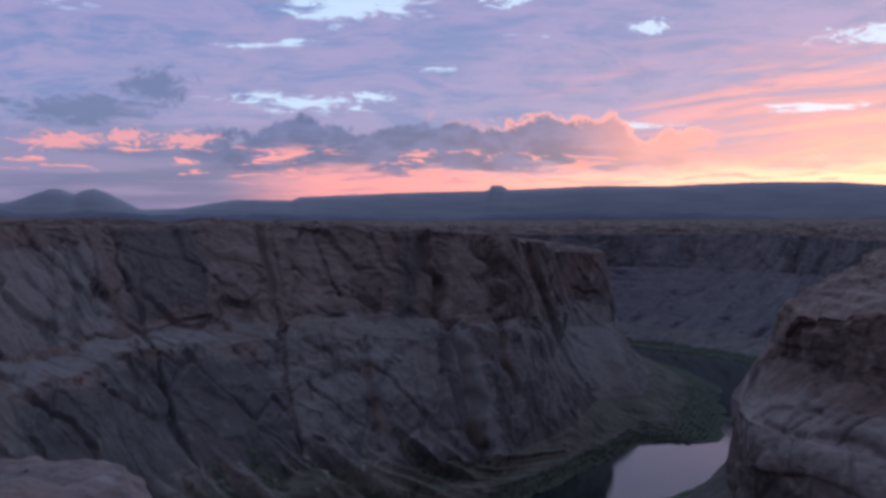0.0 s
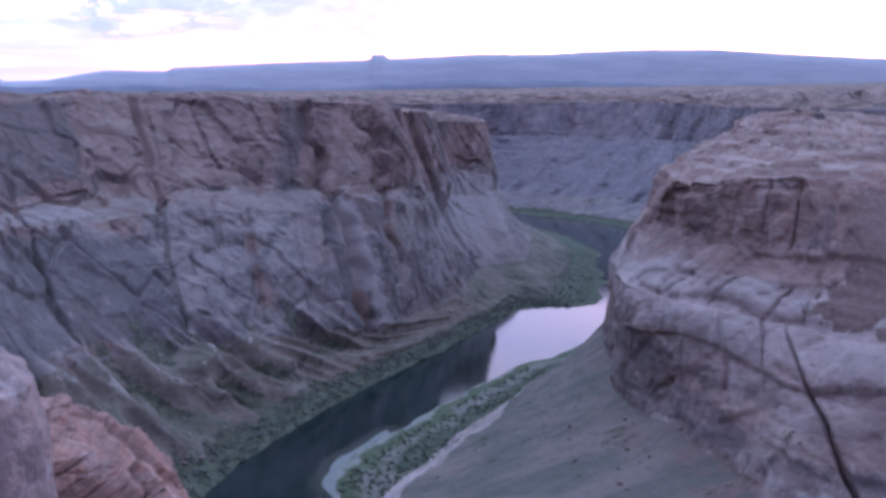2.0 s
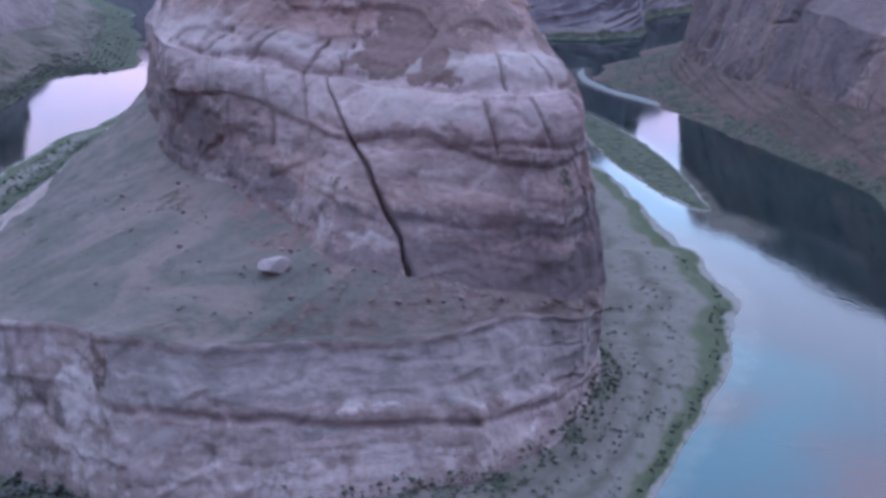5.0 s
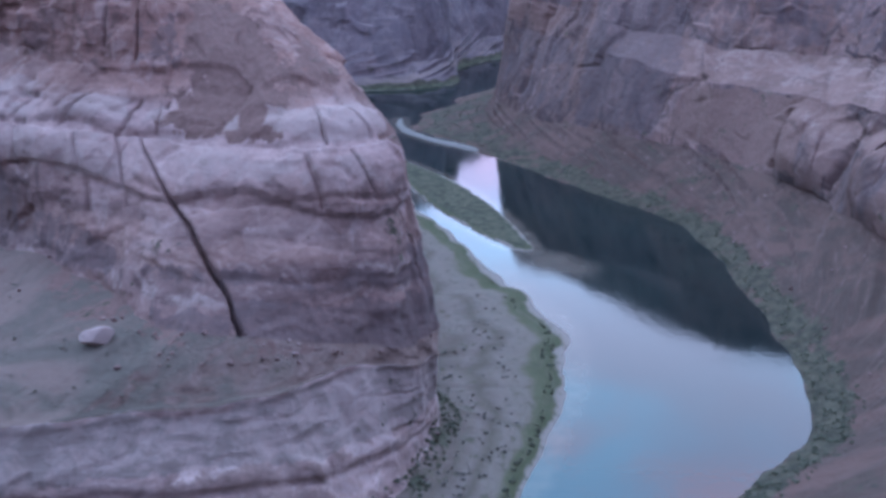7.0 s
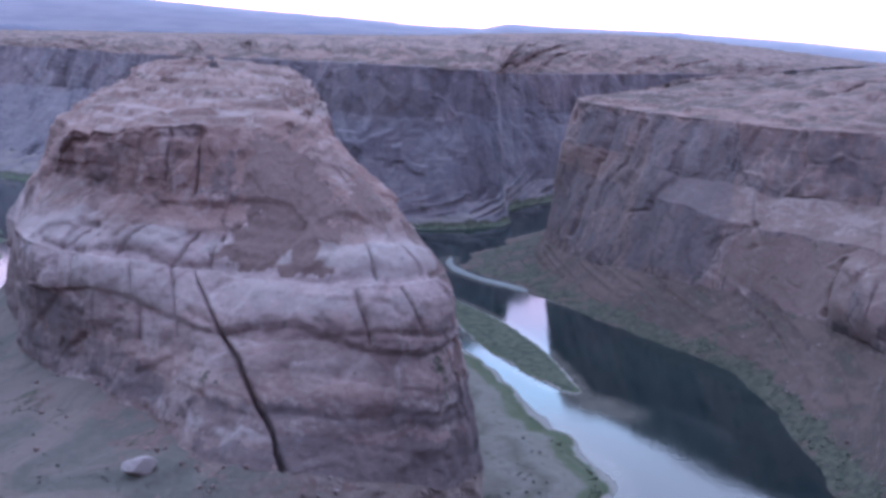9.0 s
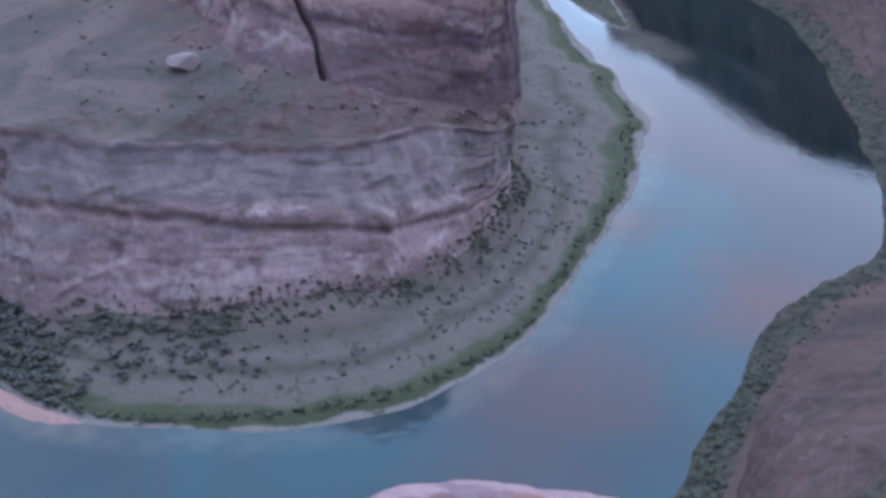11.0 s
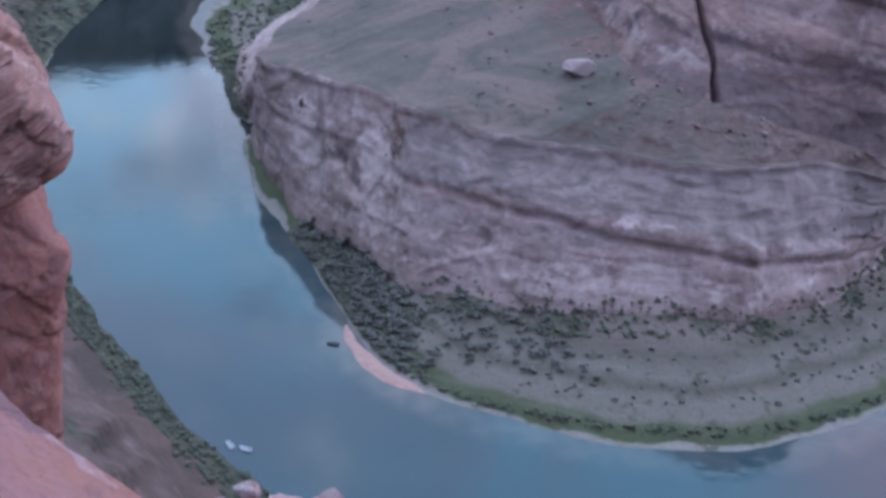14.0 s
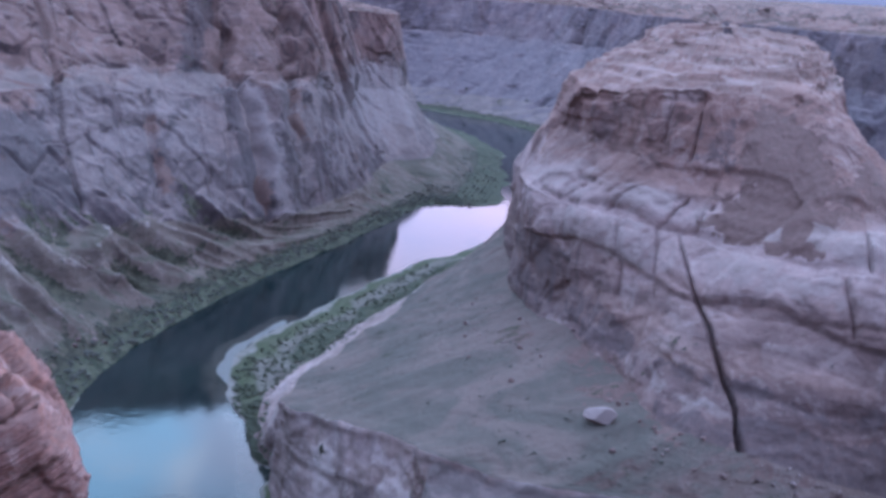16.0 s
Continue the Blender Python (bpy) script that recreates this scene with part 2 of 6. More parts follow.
    panel = N.add("ShaderNodeTexVoronoi", {"Vector": N.vec("ADD", N.vec("MULTIPLY", pos, (0.024, 0.024, 0.014)), N.vec("MULTIPLY", N.add("ShaderNodeTexNoise", {"Vector": pos, "Scale": 0.05, "Detail": 3.0}).outputs["Color"], (0.35, 0.35, 0.2))), "Scale": 1.0})
    shade = N.add("ShaderNodeSeparateXYZ", {0: panel.outputs["Color"]}).outputs[1]
    col = N.mix(both(N, N.span(shade, 0.50, 0.55), N.math("MULTIPLY", steep, panels)), col, N.mix(1.0, col, rgb(0.66, 0.64, 0.66), "MULTIPLY"))
    slabs = N.add("ShaderNodeTexVoronoi", {"Vector": N.vec("ADD", N.vec("MULTIPLY", pos, (0.011, 0.011, 0.006)), N.vec("MULTIPLY", N.add("ShaderNodeTexNoise", {"Vector": pos, "Scale": 0.03, "Detail": 4.0}).outputs["Color"], (0.3, 0.3, 0.2))), "Scale": 1.0})
    hue = N.add("ShaderNodeSeparateXYZ", {0: slabs.outputs["Color"]})
    col = N.mix(both(N, N.span(hue.outputs[0], 0.52, 0.58), N.math("MULTIPLY", steep, panels * 0.9)), col, N.mix(1.0, col, rgb(0.74, 0.745, 0.78), "MULTIPLY"))
    col = N.mix(both(N, N.span(hue.outputs[1], 0.66, 0.72), N.math("MULTIPLY", steep, panels * 0.8)), col, N.mix(1.0, col, rgb(1.28, 1.20, 1.18), "MULTIPLY"))
    flake = N.noise(N.vec("MULTIPLY", pos, (0.10, 0.10, 0.22)), 1.0, 8.0, 0.66, 0.4)
    col = N.mix(N.span(flake, 0.50, 0.57, 0.0, 0.34 * suede), col, N.mix(1.0, col, rgb(0.60, 0.57, 0.58), "MULTIPLY"))
    col = N.mix(N.span(flake, 0.43, 0.37, 0.0, 0.30 * suede), col, N.mix(0.5, col, rgb(0.46, 0.36, 0.34)))
    seams = N.add("ShaderNodeTexVoronoi", {"Vector": N.vec("ADD", N.vec("MULTIPLY", pos, (0.035, 0.035, 0.016)), N.vec("MULTIPLY", N.add("ShaderNodeTexNoise", {"Vector": pos, "Scale": 0.03, "Detail": 4.0}).outputs["Color"], (0.9, 0.9, 0.5))), "Scale": 1.0})
    seams.feature = "DISTANCE_TO_EDGE"
    thin = both(N, N.span(seams.outputs["Distance"], 0.08, 0.015), N.math("MULTIPLY", steep, cracks), N.span(N.noise(pos, 0.015, 3.0), 0.42, 0.55))
    col = N.mix(thin, col, N.mix(0.75, col, rgb(0.04, 0.03, 0.03)))
    fine = N.noise(pos, 0.3, 6.0, 0.7)
    col = N.mix(N.math("MULTIPLY", N.span(fine, 0.35, 0.7), grain), col, N.mix(0.55, col, rgb(0.09, 0.065, 0.06)))
    if scrub:
        spots = N.span(N.noise(pos, 0.014, 9.0, 0.68, 0.8), 0.42, 0.58)
        soil = N.mix(spots, scrub[0], scrub[1])
        col = N.mix(N.math("MULTIPLY", N.span(nz, *flats), 0.9), col, soil)
    rough_edge = N.math("ADD", N.math("MULTIPLY", N.math("SUBTRACT", N.noise(pos, 0.028, 8.0, 0.68, 0.5), 0.5), 2.6), N.math("MULTIPLY", N.math("SUBTRACT", N.noise(pos, 0.2, 5.0, 0.65), 0.5), 1.2))
    loose = N.add("ShaderNodeAttribute")
    loose.attribute_name = "debris"
    col = N.mix(N.span(N.math("ADD", loose.outputs["Fac"], rough_edge), 0.42, 0.58), col, N.mix(N.span(fine, 0.35, 0.65), debris, rgb(0.185, 0.12, 0.106)))
    clean = N.add("ShaderNodeAttribute")
    clean.attribute_name = "bare"
    col = N.mix(N.math("MULTIPLY", N.span(N.math("ADD", clean.outputs["Fac"], rough_edge), 0.40, 0.8), 0.75), col, N.mix(N.span(fine, 0.35, 0.65), *fresh_rock))
    film = N.add("ShaderNodeAttribute")
    film.attribute_name = "stain"
    drip = N.math("MULTIPLY", N.math("SUBTRACT", N.noise(N.vec("MULTIPLY", pos, (0.11, 0.11, 0.010)), 1.0, 6.0, 0.65, 0.3), 0.5), 2.0)
    worn = N.math("ADD", N.math("MULTIPLY", rough_edge, 0.45), drip)
    col = N.mix(N.math("MULTIPLY", N.span(N.math("ADD", film.outputs["Fac"], worn), 0.35, 0.70), soot), col, N.mix(N.span(fine, 0.35, 0.65), varnish, N.mix(0.35, varnish, col)))
    gravel = N.add("ShaderNodeAttribute")
    gravel.attribute_name = "scree"
    tiers = N.noise(N.vec("MULTIPLY", pos, (0.05, 0.05, 0.07)), 1.0, 8.0, 0.68, 0.8)
    grey = N.mix(N.span(tiers, 0.42, 0.58), rgb(0.225, 0.187, 0.174), rgb(0.345, 0.28, 0.262))
    col = N.mix(N.math("MULTIPLY", N.span(N.math("ADD", gravel.outputs["Fac"], N.math("MULTIPLY", rough_edge, 0.7)), 0.35, 0.65), 0.9), col, grey)
    brush = N.add("ShaderNodeAttribute")
    brush.attribute_name = "green"
    leaf = N.mix(N.span(N.noise(pos, 0.13, 5.0, 0.65), 0.38, 0.62), rgb(0.042, 0.043, 0.031), rgb(0.09, 0.085, 0.06))
    col = N.mix(N.span(N.math("ADD", brush.outputs["Fac"], rough_edge), 0.40, 0.62), col, leaf)
    col = N.mix(1.0, col, rgb(0.84, 0.80, 0.80), "MULTIPLY")
    h = N.math("ADD", N.math("ADD", N.math("MULTIPLY", N.noise(pos, 0.10, 8.0, 0.68, 0.4), 2.6), N.math("MULTIPLY", N.noise(N.vec("MULTIPLY", pos, (0.3, 0.3, 0.55)), 1.0, 6.0, 0.7), 1.1)), N.math("MULTIPLY", N.noise(N.vec("MULTIPLY", pos, (0.05, 0.05, 0.35)), 1.0, 5.0, 0.6), 1.0))
    finish(N, col, 0.92, h, relief)
    return m


M_CLIFF = sandstone("grey_red_sandstone_cliff", rgb(0.212, 0.165, 0.158), rgb(0.152, 0.12, 0.115), rgb(0.078, 0.066, 0.069), streaks=0.6, grain=0.2, pale=0.12, upper=rgb(0.205, 0.127, 0.11), scrub=(rgb(0.215, 0.165, 0.152), rgb(0.15, 0.115, 0.105)), faces=(0.85, 0.55), flats=(0.84, 0.97), panels=1.0, relief=0.5, fresh_rock=(rgb(0.205, 0.165, 0.163), rgb(0.25, 0.203, 0.198)), soot=0.75, suede=0.45)
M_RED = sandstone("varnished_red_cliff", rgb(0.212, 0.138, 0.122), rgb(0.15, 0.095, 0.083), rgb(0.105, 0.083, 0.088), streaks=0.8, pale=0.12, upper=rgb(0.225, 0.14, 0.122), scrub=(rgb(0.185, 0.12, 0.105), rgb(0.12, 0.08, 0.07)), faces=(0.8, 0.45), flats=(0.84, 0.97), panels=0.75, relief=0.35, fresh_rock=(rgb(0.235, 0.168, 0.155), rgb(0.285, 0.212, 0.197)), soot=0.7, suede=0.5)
# Distance haze is put into this wall's rock: greyer, bluer and flatter in tone.
M_NORTH = sandstone("hazed_far_cliff", rgb(0.205, 0.172, 0.185), rgb(0.165, 0.14, 0.154), rgb(0.14, 0.125, 0.146), grain=0.12, streaks=0.6, pale=0.12, upper=rgb(0.222, 0.175, 0.182), scrub=(rgb(0.22, 0.175, 0.165), rgb(0.15, 0.12, 0.112)), faces=(0.8, 0.45), flats=(0.84, 0.97), panels=0.75, relief=0.35, suede=0.4, cracks=0.3)
M_SCREE = sandstone("red_brown_scree", rgb(0.13, 0.083, 0.071), rgb(0.088, 0.058, 0.05), rgb(0.09, 0.07, 0.065), streaks=0.1, pale=0.08, scrub=(rgb(0.125, 0.08, 0.068), rgb(0.075, 0.056, 0.047)))
M_BUTTE = sandstone("pale_sandstone_butte", rgb(0.40, 0.30, 0.28), rgb(0.25, 0.175, 0.165), rgb(0.115, 0.087, 0.088), band=11.0, streaks=0.4, pale=0.28, relief=0.65, cracks=0.5, fresh_rock=(rgb(0.295, 0.228, 0.21), rgb(0.36, 0.288, 0.27)),
                    layers=((0.30, (0.225, 0.16, 0.145)), (0.34, (0.30, 0.202, 0.18)), (0.37, (0.225, 0.158, 0.149)), (0.40, (0.235, 0.164, 0.153)), (0.42, (0.31, 0.21, 0.186)), (0.45, (0.30, 0.203, 0.18)), (0.47, (0.222, 0.154, 0.143)), (0.52, (0.315, 0.217, 0.197)), (0.545, (0.385, 0.282, 0.262)), (0.61, (0.39, 0.292, 0.275)), (0.635, (0.35, 0.254, 0.235)), (0.66, (0.30, 0.195, 0.17)), (0.72, (0.258, 0.157, 0.134)), (0.80, (0.262, 0.161, 0.138)), (0.84, (0.255, 0.158, 0.135)), (0.86, (0.25, 0.156, 0.133))))
M_LOWER = sandstone("blotched_lower_cliff", rgb(0.47, 0.352, 0.325), rgb(0.37, 0.275, 0.252), rgb(0.12, 0.095, 0.095), band=60.0, streaks=0.14, pale=0.8, grain=0.4, relief=0.55, cracks=0.4, fresh_rock=(rgb(0.50, 0.39, 0.365), rgb(0.60, 0.49, 0.462)), crust=rgb(0.335, 0.248, 0.222), faces=(0.75, 0.35))
M_TALUS = sandstone("talus_scrub", rgb(0.178, 0.137, 0.115), rgb(0.125, 0.097, 0.08), rgb(0.10, 0.083, 0.073), streaks=0.1, pale=0.10, scrub=(rgb(0.165, 0.132, 0.11), rgb(0.095, 0.086, 0.066)))
M_BENCH = sandstone("bench_scrub", rgb(0.22, 0.158, 0.136), rgb(0.16, 0.117, 0.10), rgb(0.15, 0.11, 0.1), streaks=0.1, pale=0.12, scrub=(rgb(0.172, 0.13, 0.113), rgb(0.106, 0.096, 0.081)))
M_PLATEAU = sandstone("slickrock_plateau", rgb(0.25, 0.158, 0.14), rgb(0.155, 0.10, 0.088), rgb(0.2, 0.14, 0.13), streaks=0.0, pale=0.15, scrub=(rgb(0.24, 0.148, 0.127), rgb(0.098, 0.067, 0.057)))


def water_material():
    """Deep green river; sand shows through where the mask "shallow" says that it is shallow."""
    m, N = material("river_water")
    pos = N.add("ShaderNodeNewGeometry").outputs["Position"]
    tint = N.mix(N.span(N.noise(pos, 0.006, 4.0), 0.4, 0.6), rgb(0.005, 0.012, 0.012), rgb(0.008, 0.017, 0.016))
    # Bluer near water: silt, and open-sky light put into the tint.
    silt_and_light = N.add("ShaderNodeAttribute")
    silt_and_light.attribute_name = "silt_and_light"
    tint = N.mix(silt_and_light.outputs["Fac"], tint, rgb(0.011, 0.036, 0.045))
    sand = N.add("ShaderNodeAttribute")
    sand.attribute_name = "shallow"
    edge = N.math("ADD", sand.outputs["Fac"], N.math("MULTIPLY", N.math("SUBTRACT", N.noise(pos, 0.05, 5.0, 0.6), 0.5), 0.5))
    tint = N.mix(N.span(edge, 0.25, 1.0, 0.0, 0.7), tint, rgb(0.13, 0.11, 0.09))
    h = N.noise(N.vec("MULTIPLY", pos, (0.16, 0.16, 0.16)), 1.0, 4.0, 0.55)
    calm = N.span(N.noise(pos, 0.008, 4.0, 0.6, 1.0), 0.42, 0.62, 0.04, 0.11)
    p = N.add("ShaderNodeBsdfPrincipled", {"Base Color": tint, "Roughness": 0.055, "IOR": 1.33, "Specular IOR Level": 0.5})
    N.put(p.inputs["Normal"], N.add("ShaderNodeBump", {"Height": h, "Distance": calm, "Strength": 1.0}).outputs[0])
    N.add("ShaderNodeOutputMaterial", {0: p.outputs[0]})
    return m


M_WATER = water_material()


def beach_material(name="river_beach"):
    """Sand at the water's edge, then grass, then dry flats with low brush; the mask "green" thickens the brush."""
    m, N = material(name)
    pos = N.add("ShaderNodeNewGeometry").outputs["Position"]
    z = N.add("ShaderNodeSeparateXYZ", {0: pos}).outputs[2]
    zz = N.math("ADD", z, N.math("MULTIPLY", N.math("SUBTRACT", N.noise(pos, 0.02, 5.0, 0.6), 0.5), 5.0))
    col = N.ramp(N.span(zz, -1.0, 17.0, smooth=False), ((0.0, (0.25, 0.222, 0.212)), (0.092, (0.225, 0.198, 0.18)), (0.115, (0.056, 0.068, 0.034)), (0.23, (0.08, 0.088, 0.05)), (0.28, (0.158, 0.135, 0.116)), (0.42, (0.171, 0.143, 0.128)), (0.52, (0.099, 0.084, 0.069)), (0.62, (0.171, 0.140, 0.126)), (0.8, (0.113, 0.093, 0.079)), (1.0, (0.180, 0.135, 0.123))))
    wisps = N.noise(N.vec("MULTIPLY", pos, (0.02, 0.02, 0.5)), 1.0, 6.0, 0.65, 1.5)
    col = N.mix(N.span(wisps, 0.45, 0.7, 0.0, 0.5), col, rgb(0.13, 0.12, 0.093))
    spots = N.span(N.noise(pos, 0.13, 5.0, 0.65), 0.56, 0.66)
    col = N.mix(N.math("MULTIPLY", spots, 0.75), col, rgb(0.065, 0.07, 0.045))
    fine = N.noise(pos, 0.5, 5.0, 0.7)
    col = N.mix(N.span(fine, 0.4, 0.8, 0.0, 0.5), col, rgb(0.10, 0.09, 0.065))
    brush = N.add("ShaderNodeAttribute")
    brush.attribute_name = "green"
    leaf = N.mix(N.span(N.noise(pos, 0.12, 5.0, 0.65), 0.38, 0.62), rgb(0.04, 0.045, 0.03), rgb(0.092, 0.092, 0.062))
    uneven = N.math("MULTIPLY", N.math("SUBTRACT", N.noise(pos, 0.045, 6.0, 0.65), 0.5), 1.6)
    col = N.mix(N.span(N.math("ADD", brush.outputs["Fac"], uneven), 0.35, 0.6), col, leaf)
    col = N.mix(1.0, col, rgb(0.88, 0.88, 0.86), "MULTIPLY")
    finish(N, col, 0.95, fine, 0.6)
    return m


M_BEACH = beach_material()


def plain(name, colour, rough=0.8, var=0.3, scale=2.0):
    m, N = material(name)
    pos = N.add("ShaderNodeNewGeometry").outputs["Position"]
    n = N.noise(pos, scale, 5.0, 0.6)
    c = N.mix(N.math("MULTIPLY", n, var * 2), colour, rgb(*(k * 0.45 for k in colour[:3])))
    finish(N, c, rough, n, 0.3 / scale)
    return m


# ---- numeric noise for the relief ----
def lattice(ix, iy, iz, seed):
    h = (ix * 374761393 + iy * 668265263 + iz * 2147483647 + seed * 974634777) & 0xFFFFFFFF
    h = ((h ^ (h >> 13)) * 1274126177) & 0xFFFFFFFF
    h = ((h ^ (h >> 16)) * 2246822519) & 0xFFFFFFFF
    return ((h ^ (h >> 15)) & 0xFFFFFF) / 8388607.5 - 1.0


def vnoise(p, seed=0):
    """Smooth value noise, -1 to 1, at the points p (n, 3)."""
    i = np.floor(p).astype(np.int64)
    f = p - i
    f = f * f * f * (f * (f * 6 - 15) + 10)
    out = 0.0
    for dx in (0, 1):
        wx = f[:, 0] if dx else 1 - f[:, 0]
        for dy in (0, 1):
            wy = f[:, 1] if dy else 1 - f[:, 1]
            for dz in (0, 1):
                wz = f[:, 2] if dz else 1 - f[:, 2]
                out = out + wx * wy * wz * lattice(i[:, 0] + dx, i[:, 1] + dy, i[:, 2] + dz, seed)
    return out


def fbm(p, octaves=4, seed=0, gain=0.5):
    out, a, total = 0.0, 1.0, 0.0
    for k in range(octaves):
        out = out + a * vnoise(p * 2.03 ** k + 17.3 * k, seed + k)
        total += a
        a *= gain
    return out / total


def ridged(p, octaves=3, seed=0):
    out, a, total = 0.0, 1.0, 0.0
    for k in range(octaves):
        out = out + a * (1 - np.abs(vnoise(p * 2.1 ** k + 9.1 * k, seed + k)) * 2)
        total += a
        a *= 0.5
    return out / total


def smoothstep(a, b, x):
    t = np.clip((x - a) / (b - a), 0, 1)
    return t * t * (3 - 2 * t)


def spline(points, s):
    """Catmull-Rom through points (n, k), at the parameters s in 0..n-1."""
    p = np.asarray(points, float)
    n = len(p)
    i = np.clip(np.floor(s).astype(int), 0, n - 2)
    t = (s - i)[:, None]
    a, b, c, d = p[np.maximum(i - 1, 0)], p[i], p[i + 1], p[np.minimum(i + 2, n - 1)]
    return 0.5 * (2 * b + (c - a) * t + (2 * a - 5 * b + 4 * c - d) * t ** 2 + (3 * b - a - 3 * c + d) * t ** 3)


def even(ring, cols, near=None, weight=None):
    """Parameters along a ring for even steps, finer where it passes near."""
    s = np.linspace(0, len(ring) - 1, 4000)
    q = spline(ring, s)
    step = np.linalg.norm(np.diff(q[:, :2], axis=0), axis=1)
    if near is not None:
        mid = (q[1:, :2] + q[:-1, :2]) / 2
        step = step / np.maximum(near, np.hypot(mid[:, 0], mid[:, 1]))
    if weight is not None:
        step = step * np.interp((s[1:] + s[:-1]) / 2, *weight)
    run = np.r_[0, np.cumsum(step)]
    return np.interp(np.linspace(0, run[-1], cols), run, s)


def normals(g):
    du = np.gradient(g, axis=1)
    dv = np.gradient(g, axis=0)
    n = np.cross(du, dv)
    return n / (np.linalg.norm(n, axis=2, keepdims=True) + 1e-9)


def grid_mesh(name, g, mat, parent=None, flip=False, **masks):
    r, c = g.shape[:2]
    me = bpy.data.meshes.new(name)
    idx = np.arange(r * c).reshape(r, c)
    a, b, d, e = idx[:-1, :-1].ravel(), idx[:-1, 1:].ravel(), idx[1:, 1:].ravel(), idx[1:, :-1].ravel()
    quads = np.stack([a, b, d, e] if not flip else [a, e, d, b], axis=1)
    me.vertices.add(r * c)
    me.vertices.foreach_set("co", g.reshape(-1).astype(np.float32))
    me.loops.add(quads.size)
    me.loops.foreach_set("vertex_index", quads.ravel().astype(np.int32))
    me.polygons.add(len(quads))
    me.polygons.foreach_set("loop_start", np.arange(0, quads.size, 4, dtype=np.int32))
    me.update(calc_edges=True)
    me.polygons.foreach_set("use_smooth", np.ones(len(quads), dtype=bool))
    me.materials.append(mat)
    for key, values in masks.items():
        me.attributes.new(key, "FLOAT", "POINT").data.foreach_set("value", np.broadcast_to(values, (r, c)).ravel().astype(np.float32))
    ob = new(name, me)
    ob.parent = parent
    return ob


def sheet_rows(rings, rows, s, wobble=None, seed=0):
    """Rows of points that run from ring to ring; rows[k] steps between ring k and the next. Returns the grid and the row where each ring lies."""
    curves = [spline(r, s) for r in rings]
    for k, w in enumerate(wobble or ()):
        flat = curves[k] * (1, 1, 0)
        push = np.stack([fbm(flat / 55 + (3.1 * k, 0, 0), 4, seed + k), fbm(flat / 55 + (0, 7.7 * k, 0), 4, seed + 9 + k), 0.4 * fbm(flat / 40 + (0, 0, 5.0 * k), 4, seed + 18 + k)], 1)
        curves[k] = curves[k] + push * w
    out, marks = [], [0]
    for k, n in enumerate(rows):
        for j in range(n):
            w = j / n
            out.append(curves[k] * (1 - w) + curves[k + 1] * w)
        marks.append(marks[-1] + n)
    out.append(curves[-1])
    return np.stack(out), marks


def blocks(p, seed=0):
    """Cells of broken rock at the points p: a tilted plane for each block, and how near the joint between two blocks is (0 at the joint)."""
    i0 = np.floor(p).astype(np.int64)
    f1 = np.full(len(p), 9.0)
    f2 = np.full(len(p), 9.0)
    val = np.zeros(len(p))
    for dx in (-1, 0, 1):
        for dy in (-1, 0, 1):
            for dz in (-1, 0, 1):
                c = i0 + (dx, dy, dz)
                h = [lattice(c[:, 0], c[:, 1], c[:, 2], seed + k) for k in range(3)]
                d = sum((c[:, k] + 0.5 + 0.42 * h[k] - p[:, k]) ** 2 for k in range(3))
                nearer = d < f1
                f2 = np.where(nearer, f1, np.minimum(f2, d))
                f1 = np.where(nearer, d, f1)
                plane = h[0] * 0.7 + 1.1 * (h[1] * (p[:, 0] - c[:, 0] - 0.5) + h[2] * (p[:, 1] - c[:, 1] - 0.5) + 0.8 * h[0] * (p[:, 2] - c[:, 2] - 0.5))
                val = np.where(nearer, plane, val)
    return val, np.sqrt(f2) - np.sqrt(f1)


